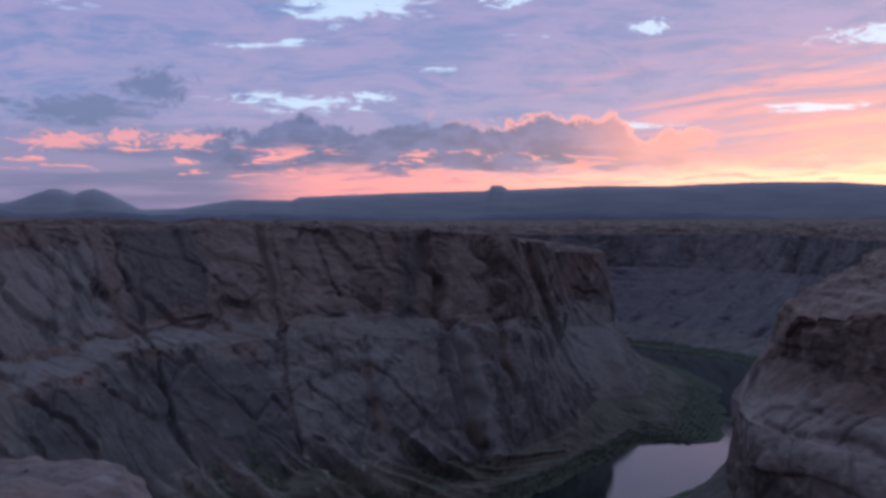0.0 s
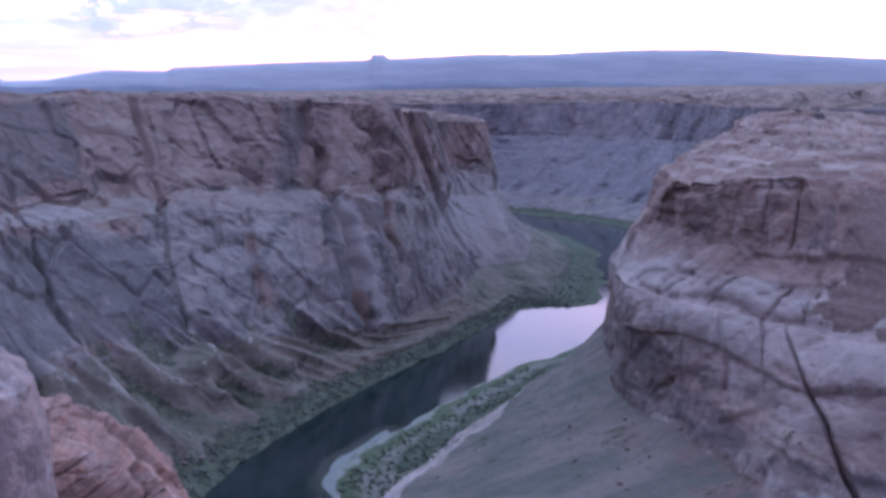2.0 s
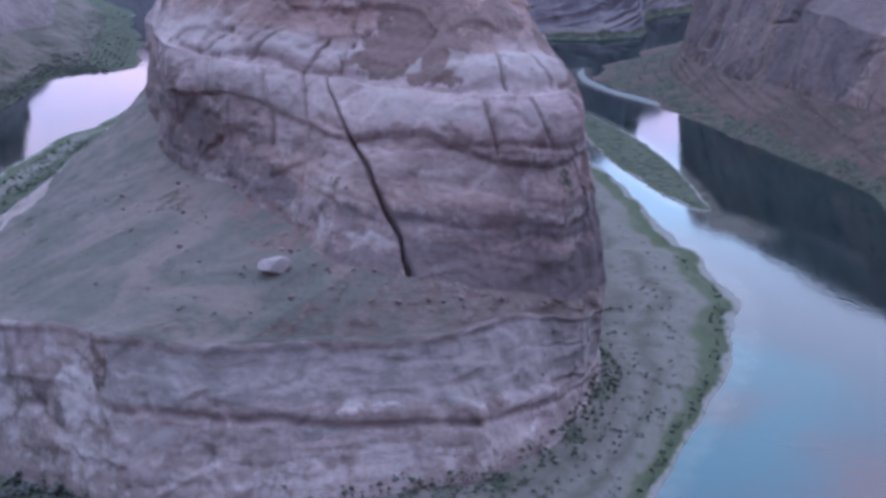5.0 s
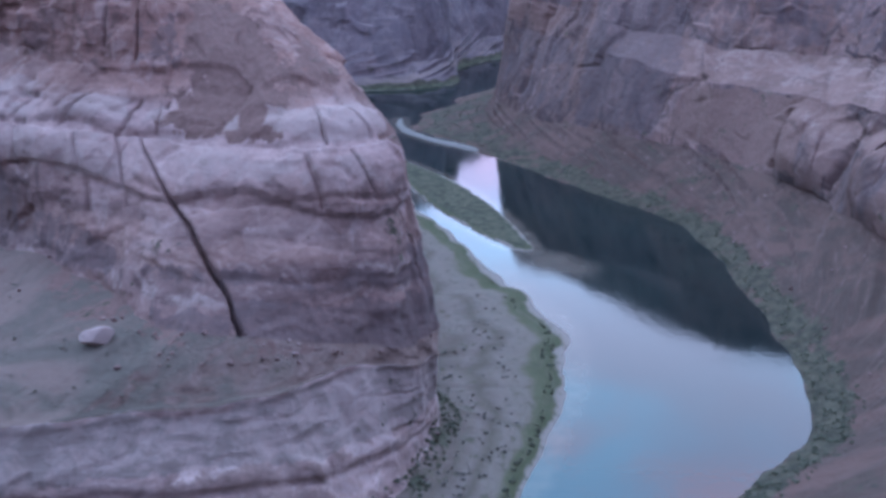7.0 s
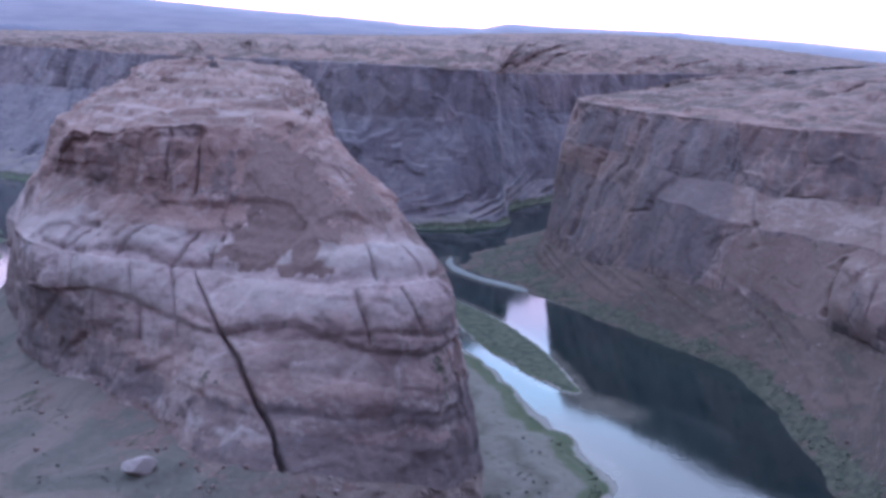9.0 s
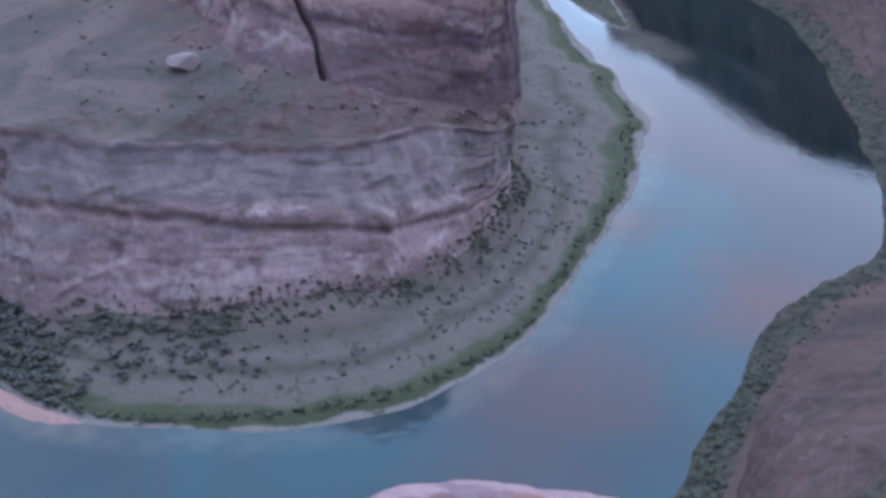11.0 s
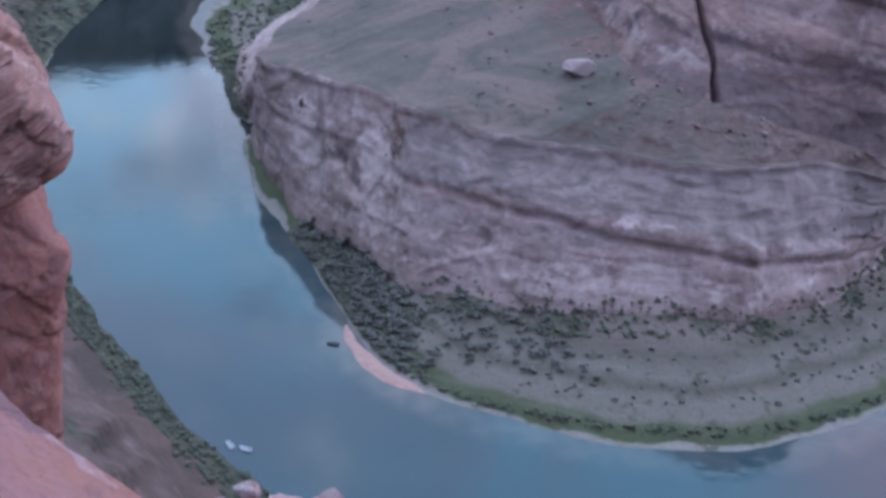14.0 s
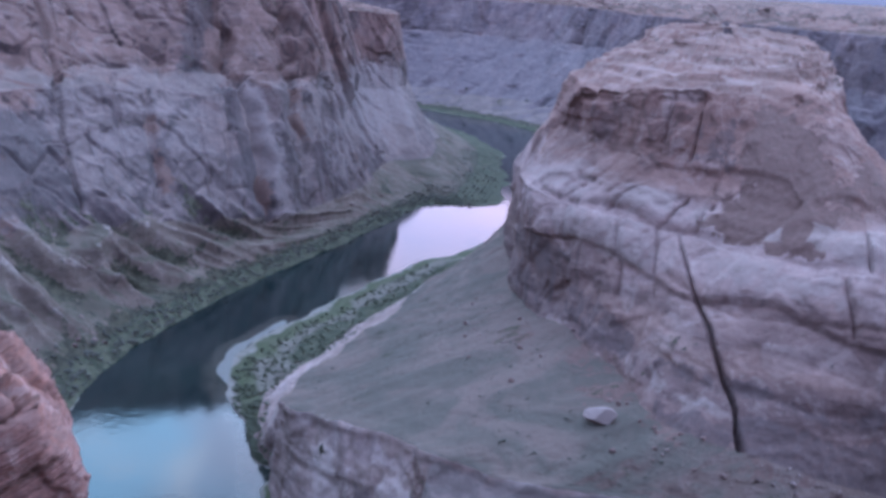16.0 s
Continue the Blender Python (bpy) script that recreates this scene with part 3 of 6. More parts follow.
def rock_relief(g, amp, big=10.0, joints=5.0, beds=1.6, fine=0.9, bed_h=9.0, seed=0, side=1.0, cell=(34, 34, 60), extra=None, flat=0.12, small=0.27, pillars=0.0, joint_soft=1e-6):
    """Pushes a sheet of rock in and out along its normals: buttresses, blocks and joints, beds and rubble, times amp (rows or a full grid)."""
    n = normals(g) * side
    p = g.reshape(-1, 3)
    steep = np.clip(1.15 - np.abs(n[..., 2].ravel()), 0, 1)
    a = np.broadcast_to(amp, g.shape[:2]).ravel()
    warp = np.stack([fbm(p / 40, 2, seed + 70), fbm(p / 40, 2, seed + 75), fbm(p / 60, 2, seed + 78)], 1)
    d = big * fbm(p / (95, 95, 300), 3, seed)
    v, gap = blocks(p / cell + warp * 0.22, seed + 1)
    d = d + joints * v * smoothstep(0, joint_soft, gap)
    v, gap = blocks(p / (np.array(cell) * 0.36) + warp * 0.3, seed + 2)
    d = d + joints * small * v * smoothstep(0, joint_soft, gap)
    if pillars:
        lean = p + np.stack([0.22 * p[:, 2], 0 * p[:, 2], 0 * p[:, 2]], 1)
        v, gap = blocks(lean / (58, 58, 900) + warp * 0.18, seed + 4)
        d = d + (pillars * v + 0.35 * pillars) * smoothstep(0.0, 0.07, gap)
        v, gap = blocks(lean / (21, 21, 240) + warp * 0.25, seed + 6)
        d = d + 0.26 * pillars * v * smoothstep(0.0, 0.1, gap)
    r = ridged(p / (48, 48, 420) + warp * 0.2, 2, seed + 10)
    d = d - joints * 0.6 * smoothstep(0.80, 0.99, r)
    zz = p[:, 2] / bed_h + 0.9 * fbm(p / (150, 150, 90), 2, seed + 20)
    lay = vnoise(np.stack([zz, p[:, 0] / 140, p[:, 1] / 140], 1), seed + 30) + 0.5 * vnoise(np.stack([zz * 2.7, p[:, 0] / 90, p[:, 1] / 90], 1), seed + 31)
    d = d + beds * np.tanh(3.0 * lay)
    d = d + fine * fbm(p / (9, 9, 7), 4, seed + 40, 0.6)
    low = np.broadcast_to(flat, g.shape[:2]).ravel()
    d = d * a * (low + (1 - low) * steep)
    if extra is not None:
        d = d + extra.ravel()
    return g + n * d.reshape(*g.shape[:2], 1)


def terraces(g, level, start, step, seed, wild=1.2):
    """Cuts the gentle ground above a level into low uneven ledges."""
    p = g.reshape(-1, 3)
    q = (p[:, 2] / step + wild * fbm(p / (70, 70, 400), 4, seed)).reshape(g.shape[:2])
    f = q - np.floor(q)
    shift = (smoothstep(0.55, 0.95, f) - f) * step
    g[..., 2] += shift * smoothstep(start, start + 0.3, level)[:, None]
    return g


def metres_along(curve):
    return np.r_[0, np.cumsum(np.linalg.norm(np.diff(curve[:, :2], axis=0), axis=1))]


def groove(s, along, w, path, width, depth):
    """A cleft down a sheet: path gives (w, s) pairs, w running up the sheet. Returns a push for the whole grid."""
    ws, ss = zip(*path)
    centre = np.interp(w, ws, ss)
    m = np.interp(centre, s, along)[:, None]
    on = (smoothstep(ws[0] - 0.03, ws[0] + 0.02, w) * smoothstep(ws[-1] + 0.03, ws[-1] - 0.02, w))[:, None]
    zig = np.stack([w * 5.0, np.full_like(w, ss[0] * 3.3), np.zeros_like(w)], 1)
    m = m + (width * 1.6 * fbm(zig, 2, 90))[:, None]
    wide = width * (0.75 + 0.5 * fbm(zig * 0.7 + 5.0, 2, 95))[:, None]
    d = np.abs(along[None, :] - m) / np.maximum(wide, 0.3)
    return -depth * on * np.clip(1.25 - d, 0, 1) ** 0.8


def zone(S, L, corners, soft=0.08):
    """1 inside an outline given by (s, level) corners, fading to 0 over soft on either side."""
    c = np.asarray(corners, float).reshape(-1, 2)
    odd, dist = np.zeros(S.shape, bool), np.full(S.shape, 1e9)
    for (x0, y0), (x1, y1) in zip(c, np.roll(c, -1, axis=0)):
        cross = (y0 > L) != (y1 > L)
        odd ^= cross & (S < (x1 - x0) * (L - y0) / (y1 - y0 + 1e-9) + x0)
        k = np.clip(((S - x0) * (x1 - x0) + (L - y0) * (y1 - y0)) / ((x1 - x0) ** 2 + (y1 - y0) ** 2 + 1e-9), 0, 1)
        dist = np.minimum(dist, np.hypot(S - x0 - k * (x1 - x0), L - y0 - k * (y1 - y0)))
    return smoothstep(-soft, soft, np.where(odd, dist, -dist))


def zones(S, L, outlines, soft=0.08):
    out = np.zeros_like(S)
    for strength, corners in outlines:
        out = np.maximum(out, strength * zone(S, L, corners, soft))
    return out


def ring(xy, z):
    xy = np.asarray(xy, float).reshape(-1, 2)
    return np.c_[xy, np.broadcast_to(np.asarray(z, float), len(xy))]


def thing(name, label, category, at=(0, 0, 0), kind="", group=""):
    return tagged(new(name), label, category, group, kind)


# ---- the near peninsula with its butte ----
SHORE = ring((620, 1900, 333, 1288, 190, 1115, 70, 945, -8, 800, 10, 650, 18, 536, 50, 420, 74, 352, 139, 309, 201, 291, 280, 304, 370, 358, 498, 447, 585, 607, 900, 1500), -0.6)
FOOT = ring((640, 1880, 380, 1250, 240, 1060, 120, 890, 36, 745, 16, 645, 24, 540, 62, 446, 84, 410, 130, 380, 190, 358, 270, 360, 345, 400, 378, 488, 455, 605, 860, 1480),
            (15, 12, 12, 10, 6, 2, 3, 10, 14, 16, 18, 18, 18, 18, 16, 15))
EDGE = ring((660, 1860, 400, 1230, 255, 980, 165, 830, 85, 700, 46, 625, 34, 580, 66, 505, 95, 458, 140, 418, 194, 394, 252, 388, 340, 404, 366, 488, 440, 607, 850, 1470),
            (90, 75, 66, 62, 60, 58, 59, 76, 83, 81, 80, 79, 66, 60, 60, 90))
BASE = ring((680, 1850, 420, 1200, 290, 990, 225, 840, 192, 725, 187, 640, 185, 590, 192, 540, 196, 480, 212, 434, 236, 415, 278, 405, 349, 409, 362, 490, 432, 610, 845, 1465),
            (120, 120, 112, 106, 105, 107, 108, 108, 106, 102, 99, 90, 72, 70, 72, 110))
SLAB = ring((690, 1840, 430, 1190, 300, 980, 232, 835, 195, 720, 186, 655, 188, 600, 205, 545, 225, 500, 240, 468, 262, 445, 285, 425, 334, 436, 368, 500, 415, 615, 800, 1455),
            (200, 190, 182, 176, 176, 178, 178, 180, 180, 181, 182, 182, 180, 178, 178, 190))
UPPER = ring((700, 1830, 440, 1180, 330, 980, 256, 830, 217, 712, 218, 651, 240, 596, 254, 565, 268, 542, 284, 521, 302, 506, 324, 493, 351, 500, 372, 549, 405, 651, 790, 1445),
             (215, 212, 210, 207, 209, 210, 208, 207, 206, 204, 204, 205, 203, 206, 205, 215))
RIM = ring((710, 1820, 460, 1170, 345, 980, 276, 840, 223, 693, 231, 651, 247, 604, 265, 593, 284, 586, 302, 580, 316, 575, 330, 567, 342, 569, 359, 595, 400, 679, 780, 1435),
           (250, 255, 248, 242, 242, 245, 249, 251, 251, 251, 251, 250, 248, 248, 250, 250))
CAP = ring((740, 1780, 510, 1130, 430, 980, 370, 890, 305, 768, 305, 739, 312, 706, 322, 691, 331, 686, 339, 684, 348, 680, 355, 678, 370, 682, 398, 720, 470, 826, 790, 1420),
           (262, 275, 276, 270, 264, 263, 262, 262, 262, 262, 262, 262, 262, 264, 271, 262))
SPINE = ring((765, 1600, 500, 1100, 455, 970, 440, 940, 420, 900, 415, 890, 412, 885, 410, 880, 410, 880, 410, 880, 412, 880, 414, 880, 420, 885, 430, 900, 510, 1080, 766, 1598),
             (265, 279, 279, 278, 277, 277, 276, 276, 276, 276, 276, 276, 276, 277, 279, 265))


def build_butte():
    back = np.interp(np.arange(16), (5, 7, 8, 10, 12, 13), (0, 0.04, 0.07, 0.07, 0.05, 0))[:, None]
    SLAB[:] = SLAB + (SLAB - (0, 0, EYE)) * back
    s = even(BASE, 1000, near=250.0)
    rings = [SHORE, FOOT, EDGE, BASE, SLAB, UPPER, RIM, CAP, SPINE]
    g, marks = sheet_rows(rings, (40, 60, 46, 70, 26, 44, 24, 20), s, (3, 14, 12, 16, 7, 14, 16, 14, 0), 200)
    rows = np.arange(len(g))
    level = np.interp(rows, marks, range(9))
    amp = np.interp(level, (0, 0.9, 1.1, 1.9, 2.1, 2.9, 3.1, 4, 5, 5.2, 6, 7, 8), (0.0, 0.12, 0.18, 0.18, 0.22, 0.22, 0.22, 0.20, 0.36, 0.36, 0.36, 0.5, 0.5))[:, None]
    along = metres_along(spline(BASE, s))
    w = level - 3.0
    extra = groove(s, along, w, ((0.0, 9.98), (0.25, 9.55), (0.5, 9.05), (0.8, 8.45), (1.0, 8.1)), 1.6, 11.0)
    # joints through the slabs
    for sj, lo, hi, wd, dp in ((10.75, 0.68, 1.0, 1.2, 3.4), (11.35, 0.72, 1.0, 1.0, 2.8), (7.2, 0.45, 1.05, 1.6, 3.6), (7.75, 0.55, 1.05, 1.3, 3.2), (6.2, 0.3, 1.0, 1.6, 4.0), (11.8, 0.25, 0.75, 1.2, 3.0), (5.4, 0.3, 1.0, 1.6, 4.0)):
        extra = extra + groove(s, along, w, ((lo, sj + 0.12), (hi, sj - 0.12)), wd, dp)
    # the uppermost slab bulges over the wall under it
    front = (smoothstep(4.6, 5.6, s) * smoothstep(12.2, 11.7, s))[None, :]
    lip = 0.70 + 0.05 * np.sin(s * 2.1)[None, :]
    q = (w[:, None] - lip) / (1.0 - lip)
    extra = extra + front * np.where((q > 0) & (q < 1.25), 6.0 * np.sqrt(np.clip(1 - (q * 1.7 - 0.85) ** 2, 0, 1)), 0.0)
    q2 = (w[:, None] - 0.30) / 0.38
    extra = extra + front * smoothstep(6.8, 8.8, s)[None, :] * np.where((q2 > 0) & (q2 < 1), 2.2 * np.sqrt(np.clip(1 - (q2 * 2 - 1) ** 2, 0, 1)), 0.0)
    # thin bedding crevices across the wall
    for lo, wave_h, dp in ((0.15, 0.03, 0.6), (0.32, 0.04, 1.0), (0.47, 0.03, 0.7), (0.70, 0.04, 2.0)):
        line = lo + wave_h * np.sin(s * 1.7 + lo * 20)[None, :] + 0.012 * fbm(np.stack([s * 9, 0 * s + lo * 40, 0 * s], 1), 3, 97)[None, :]
        extra = extra - front * smoothstep(7.6, 8.6, s)[None, :] * dp * np.clip(1 - np.abs(w[:, None] - line) / 0.022, 0, 1)
    # a second, broken tier of rounded blocks on the shoulder
    tier = np.clip((level[:, None] - 4.12 - 0.08 * np.sin(s * 3.0)[None, :]) / 0.42, 0, 1)
    gap_in_tier = 1 - np.exp(-((s - 9.55) / 1.0) ** 2 * 2)[None, :]
    extra = extra + 4.0 * front * gap_in_tier * np.where(tier < 1, np.sqrt(np.clip(1 - (tier * 2 - 1) ** 2, 0, 1)), 0)
    for sj in (5.9, 6.7, 7.6, 8.2, 10.9, 11.5):
        extra = extra + groove(s, along, level - 4.0, ((0.1, sj + 0.05), (0.6, sj - 0.05)), 1.6, 4.0)
    # upper tower: cracked columns
    for sj, dp in ((6.3, 3.4), (7.15, 3.8)):
        extra = extra + groove(s, along, level - 5.0, ((0.15, sj), (0.95, sj + 0.05)), 2.0, dp)
    # joints down the lower cliff
    for sj, lean in ((8.15, 0.05), (8.5, 0.1), (8.7, 0.12), (8.95, -0.05), (9.2, 0.06), (9.4, 0.08), (9.65, 0.1), (9.9, 0.05), (10.15, 0.1), (10.5, -0.06), (10.75, 0.08), (11.0, 0.05), (11.3, 0.1)):
        extra = extra + groove(s, along, level - 1.0, ((0.1 + 0.1 * math.sin(sj * 9) ** 2, sj), (0.45 + 0.4 * math.sin(sj * 17) ** 2, sj + lean)), 0.9, 1.1)
    # the overhanging band half way up the lower cliff, and the lip of the bench
    band = level[:, None]
    line = np.interp(s, (5.5, 7.2, 8.5, 9.2, 9.9, 10.5, 11.1, 11.8, 12.6), (1.62, 1.66, 1.60, 1.58, 1.49, 1.43, 1.34, 1.22, 1.2))[None, :]
    line = line + 0.022 * fbm(np.stack([s * 5, 0 * s, 0 * s], 1), 4, 93)[None, :]
    shelf = (smoothstep(5.5, 6.5, s) * smoothstep(12.4, 11.8, s) * (0.55 + 0.45 * fbm(np.stack([s * 2.2, 0 * s, 0 * s], 1), 3, 96)))[None, :]
    extra = extra + 2.2 * shelf * smoothstep(-0.015, 0.03, band - line) * smoothstep(0.32, 0.06, band - line)
    extra = extra - 1.0 * shelf * np.clip(1 - np.abs(band - line + 0.03) / 0.035, 0, 1)
    for lo, dp in ((1.28, 0.6), (1.70, 0.7), (1.86, 0.8)):
        seam = lo + 0.07 * fbm(np.stack([s * 1.7, 0 * s + lo * 50, 0 * s], 1), 5, 98)[None, :]
        broken = smoothstep(0.0, 0.4, fbm(np.stack([s * 2.3, 0 * s + lo * 90, 0 * s], 1), 3, 92))
        extra = extra - dp * (broken * smoothstep(12.4, 11.8, s))[None, :] * np.clip(1 - np.abs(band - seam) / 0.02, 0, 1)
    rim_wave = 2.0 + 0.02 * fbm(np.stack([s * 6, 0 * s, 0 * s], 1), 4, 99)[None, :]
    extra = extra + 1.1 * smoothstep(rim_wave - 0.05, rim_wave - 0.01, band) * smoothstep(rim_wave + 0.10, rim_wave + 0.02, band) * smoothstep(12.4, 11.8, s)[None, :]
    g = rock_relief(g, amp, big=12.0, joints=9.0, beds=1.8, fine=3.6, joint_soft=0.05, bed_h=9.0, seed=3, small=0.45, cell=(34, 34, 40), extra=extra, flat=np.interp(level, (0, 3, 3.9, 4.1, 4.9, 5.1, 6, 6.2, 8), (0.12, 0.12, 0.4, 0.65, 0.55, 0.2, 0.3, 0.4, 0.3))[:, None])
    g = terraces(g, level, 5.9, 5.0, 41)
    S0, L0 = np.meshgrid(s, level)
    p = g.reshape(-1, 3)
    S = S0 + 0.7 * fbm(p / 42, 5, 301, 0.6).reshape(S0.shape)
    L = L0 + np.where(L0 > 3, 0.5 * fbm(p / 30, 5, 305, 0.6).reshape(S0.shape), 0)
    debris = np.exp(-((S - 9.5) / 1.6) ** 2 * 2) * smoothstep(3.88, 4.3, L) * smoothstep(6.0, 5.3, L) * 1.35
    debris = np.maximum(debris, 0.55 * smoothstep(9.0, 10.2, S) * smoothstep(12.6, 11.6, S) * smoothstep(4.7, 5.0, L) * smoothstep(6.0, 5.6, L))
    debris = np.maximum(debris, 0.8 * smoothstep(11.75, 11.95, S) * smoothstep(12.8, 12.3, S) * smoothstep(3.5, 3.8, L) * smoothstep(5.0, 4.5, L))
    S, L = S0, L0
    debris = np.maximum(debris, 0.24 * smoothstep(1.55, 1.9, L) * smoothstep(2.06, 2.0, L) * smoothstep(6.8, 7.6, S) * smoothstep(12.0, 11.0, S))
    debris = np.maximum(debris, 0.40 * smoothstep(2.55, 2.9, L) * smoothstep(3.12, 3.0, L) * smoothstep(5.5, 7.0, S) * smoothstep(11.5, 10.5, S))
    bare = 0.55 * smoothstep(1.0, 1.2, L) * smoothstep(2.0, 1.7, L) * smoothstep(6.2, 6.6, S) * smoothstep(8.0, 7.3, S) + 0.42 * smoothstep(1.985, 2.0, L) * smoothstep(2.05, 2.01, L) * smoothstep(6.0, 7.0, S)
    green = 0.75 * smoothstep(2.0, 0.9, L) * smoothstep(0.4, 0.75, L) * smoothstep(4.3, 3.4, S)
    green = np.maximum(green, 0.7 * smoothstep(0.08, 0.2, L) * smoothstep(1.08, 0.98, L) * smoothstep(6.2, 6.6, S) * smoothstep(8.6, 8.0, S))
    green = np.maximum(green, 0.42 * smoothstep(0.72, 0.85, L) * smoothstep(1.06, 1.0, L) * smoothstep(8.0, 8.6, S) * smoothstep(13.5, 12.8, S))
    green = np.maximum(green, 0.12 * smoothstep(2.05, 2.25, L) * smoothstep(3.0, 2.7, L) * smoothstep(9.8, 8.0, S))
    wob = 0.16 * fbm(p / 30, 5, 311, 0.6).reshape(S0.shape)
    Q, V = S0 + wob, L0 + 0.6 * wob
    bare = np.maximum(bare, zones(Q, V, (
        (0.8, (7.2, 1.46, 7.2, 1.76, 7.75, 1.74, 7.75, 1.5)), (0.7, (6.5, 1.4, 6.5, 1.75, 6.9, 1.7, 6.95, 1.4)), (0.9, (9.7, 1.52, 9.78, 1.66, 10.1, 1.66, 10.15, 1.53)),
        (0.7, (9.65, 1.74, 9.7, 1.88, 10.0, 1.84, 9.95, 1.75)), (0.8, (10.5, 1.50, 10.4, 1.62, 10.75, 1.60, 10.9, 1.48)), (0.8, (11.0, 1.38, 10.85, 1.54, 11.15, 1.52, 11.4, 1.36)),
        (0.6, (8.6, 1.08, 8.7, 1.36, 9.7, 1.32, 10.4, 1.30, 11.2, 1.22, 11.4, 1.06)), (0.45, (7.6, 1.1, 7.7, 1.42, 8.5, 1.38, 8.5, 1.08))), 0.05))
    bare = np.maximum(bare, zones(Q, V, (
        (0.62, (5.0, 3.78, 5.2, 4.02, 6.8, 4.02, 8.2, 4.04, 8.3, 3.80, 7.2, 3.70)), (0.6, (8.55, 3.80, 8.6, 4.04, 10.2, 4.02, 11.5, 4.0, 11.55, 3.84, 10.2, 3.80)),
        (1.0, (10.0, 4.30, 9.95, 4.62, 10.8, 4.60, 11.9, 4.60, 11.9, 4.14, 10.6, 4.14)), (1.0, (6.6, 4.2, 6.3, 4.62, 7.4, 4.66, 7.7, 4.34)), (0.9, (7.95, 4.28, 7.8, 4.52, 8.15, 4.56, 8.3, 4.30)), (0.8, (9.3, 4.25, 9.2, 4.45, 9.5, 4.5, 9.6, 4.28))), 0.05))
    bare = np.maximum(bare, zones(Q, V, (
        (0.55, (4.2, 4.1, 4.3, 4.7, 6.0, 4.7, 6.2, 4.1)), (0.8, (9.6, 3.335, 9.6, 3.365, 12.2, 3.40, 12.2, 3.37)), (0.7, (9.9, 3.20, 9.9, 3.225, 12.0, 3.29, 12.0, 3.255)),
        (0.7, (8.3, 3.10, 8.2, 3.20, 9.2, 3.18, 9.7, 3.16, 9.7, 3.10, 9.0, 3.09))), 0.05))
    stain = zones(Q, V, ((0.95, (9.9, 2.98, 9.75, 3.16, 10.6, 3.20, 12.3, 3.24, 12.3, 2.9, 11.0, 2.98)), (0.8, (9.5, 3.24, 9.5, 3.33, 11.0, 3.34, 12.3, 3.37, 12.3, 3.30, 11.0, 3.26)), (0.85, (8.5, 2.98, 8.4, 3.07, 9.9, 3.08, 9.9, 2.98)),
        (0.7, (8.3, 3.22, 8.2, 3.30, 9.2, 3.32, 9.3, 3.24)), (0.7, (6.3, 3.02, 6.2, 3.30, 7.0, 3.40, 7.6, 3.2, 7.5, 3.02)), (0.6, (5.0, 3.1, 4.9, 3.6, 5.6, 3.7, 6.2, 3.4, 6.0, 3.05)), (0.7, (11.75, 2.95, 11.7, 3.45, 12.4, 3.5, 12.5, 2.95)),
        (0.6, (6.9, 1.4, 6.92, 1.72, 7.15, 1.72, 7.2, 1.4)), (0.5, (7.0, 5.1, 7.1, 5.6, 8.2, 5.7, 8.4, 5.1))), 0.05)
    scree = zones(Q, V, ((0.85, (8.0, 1.66, 8.1, 1.99, 9.5, 1.99, 11.0, 1.99, 12.3, 1.99, 12.4, 1.3, 11.4, 1.44, 10.2, 1.55, 9.2, 1.62)), (0.6, (8.2, 1.40, 8.2, 1.56, 9.8, 1.46, 9.8, 1.38))), 0.06)
    butte = thing("butte", "pink layered sandstone butte split by a deep crack", "butte")
    names = ("beach", "lower_cliff", "bench", "slab_wall", "debris_slope", "upper_tower", "cap_ledge", "summit")
    mats = (M_BEACH, M_LOWER, M_BENCH, M_BUTTE, M_BUTTE, M_BUTTE, M_BUTTE, M_BUTTE)
    for k, (n, m) in enumerate(zip(names, mats)):
        r = slice(marks[k], marks[k + 1] + 1)
        cut = (0, 7.48, 9.7, 11.35, 99) if n == "slab_wall" else (0, 99)
        for lo, hi in zip(cut, cut[1:]):
            c = slice(np.searchsorted(s, lo), min(np.searchsorted(s, hi) + 1, len(s)))
            grid_mesh(n, g[r, c], m, butte, debris=debris[r, c], green=green[r, c], bare=bare[r, c], stain=stain[r, c], scree=scree[r, c])
    return g, s, level


BUTTE, BUTTE_S, BUTTE_L = build_butte()

# ---- the outer walls: opposite cliff, the overlook's own wall, the cliff upstream ----
OUT_SHORE = ring((-200, 3060, 350, 2450, 500, 2000, 385, 1455, 262, 1422, 170, 1264, 58, 1084, -50, 890, -110, 704, -95, 545, -63, 440, -22, 360, 45, 269, 150, 215, 252, 198, 340, 235, 430, 277, 515, 285, 579, 325, 690, 440, 810, 602, 837, 771, 868, 975, 880, 1130, 1060, 1240, 1300, 1330, 2300, 1640), -1.8)
OUT_FOOT = ring((-215, 3045, 320, 2440, 440, 2000, 325, 1520, 245, 1445, 150, 1285, 35, 1100, -75, 905, -135, 705, -120, 540, -90, 425, -48, 340, 25, 245, 145, 185, 265, 172, 352, 212, 445, 250, 530, 262, 600, 305, 712, 425, 835, 595, 870, 765, 930, 950, 1015, 1100, 1120, 1190, 1320, 1300, 2305, 1635), (5, 5, 5, 5, 6, 7, 7, 8, 9, 9, 9, 9, 9, 9, 9, 9, 9, 9, 9, 9, 9, 9, 9, 9, 9, 9, 9))
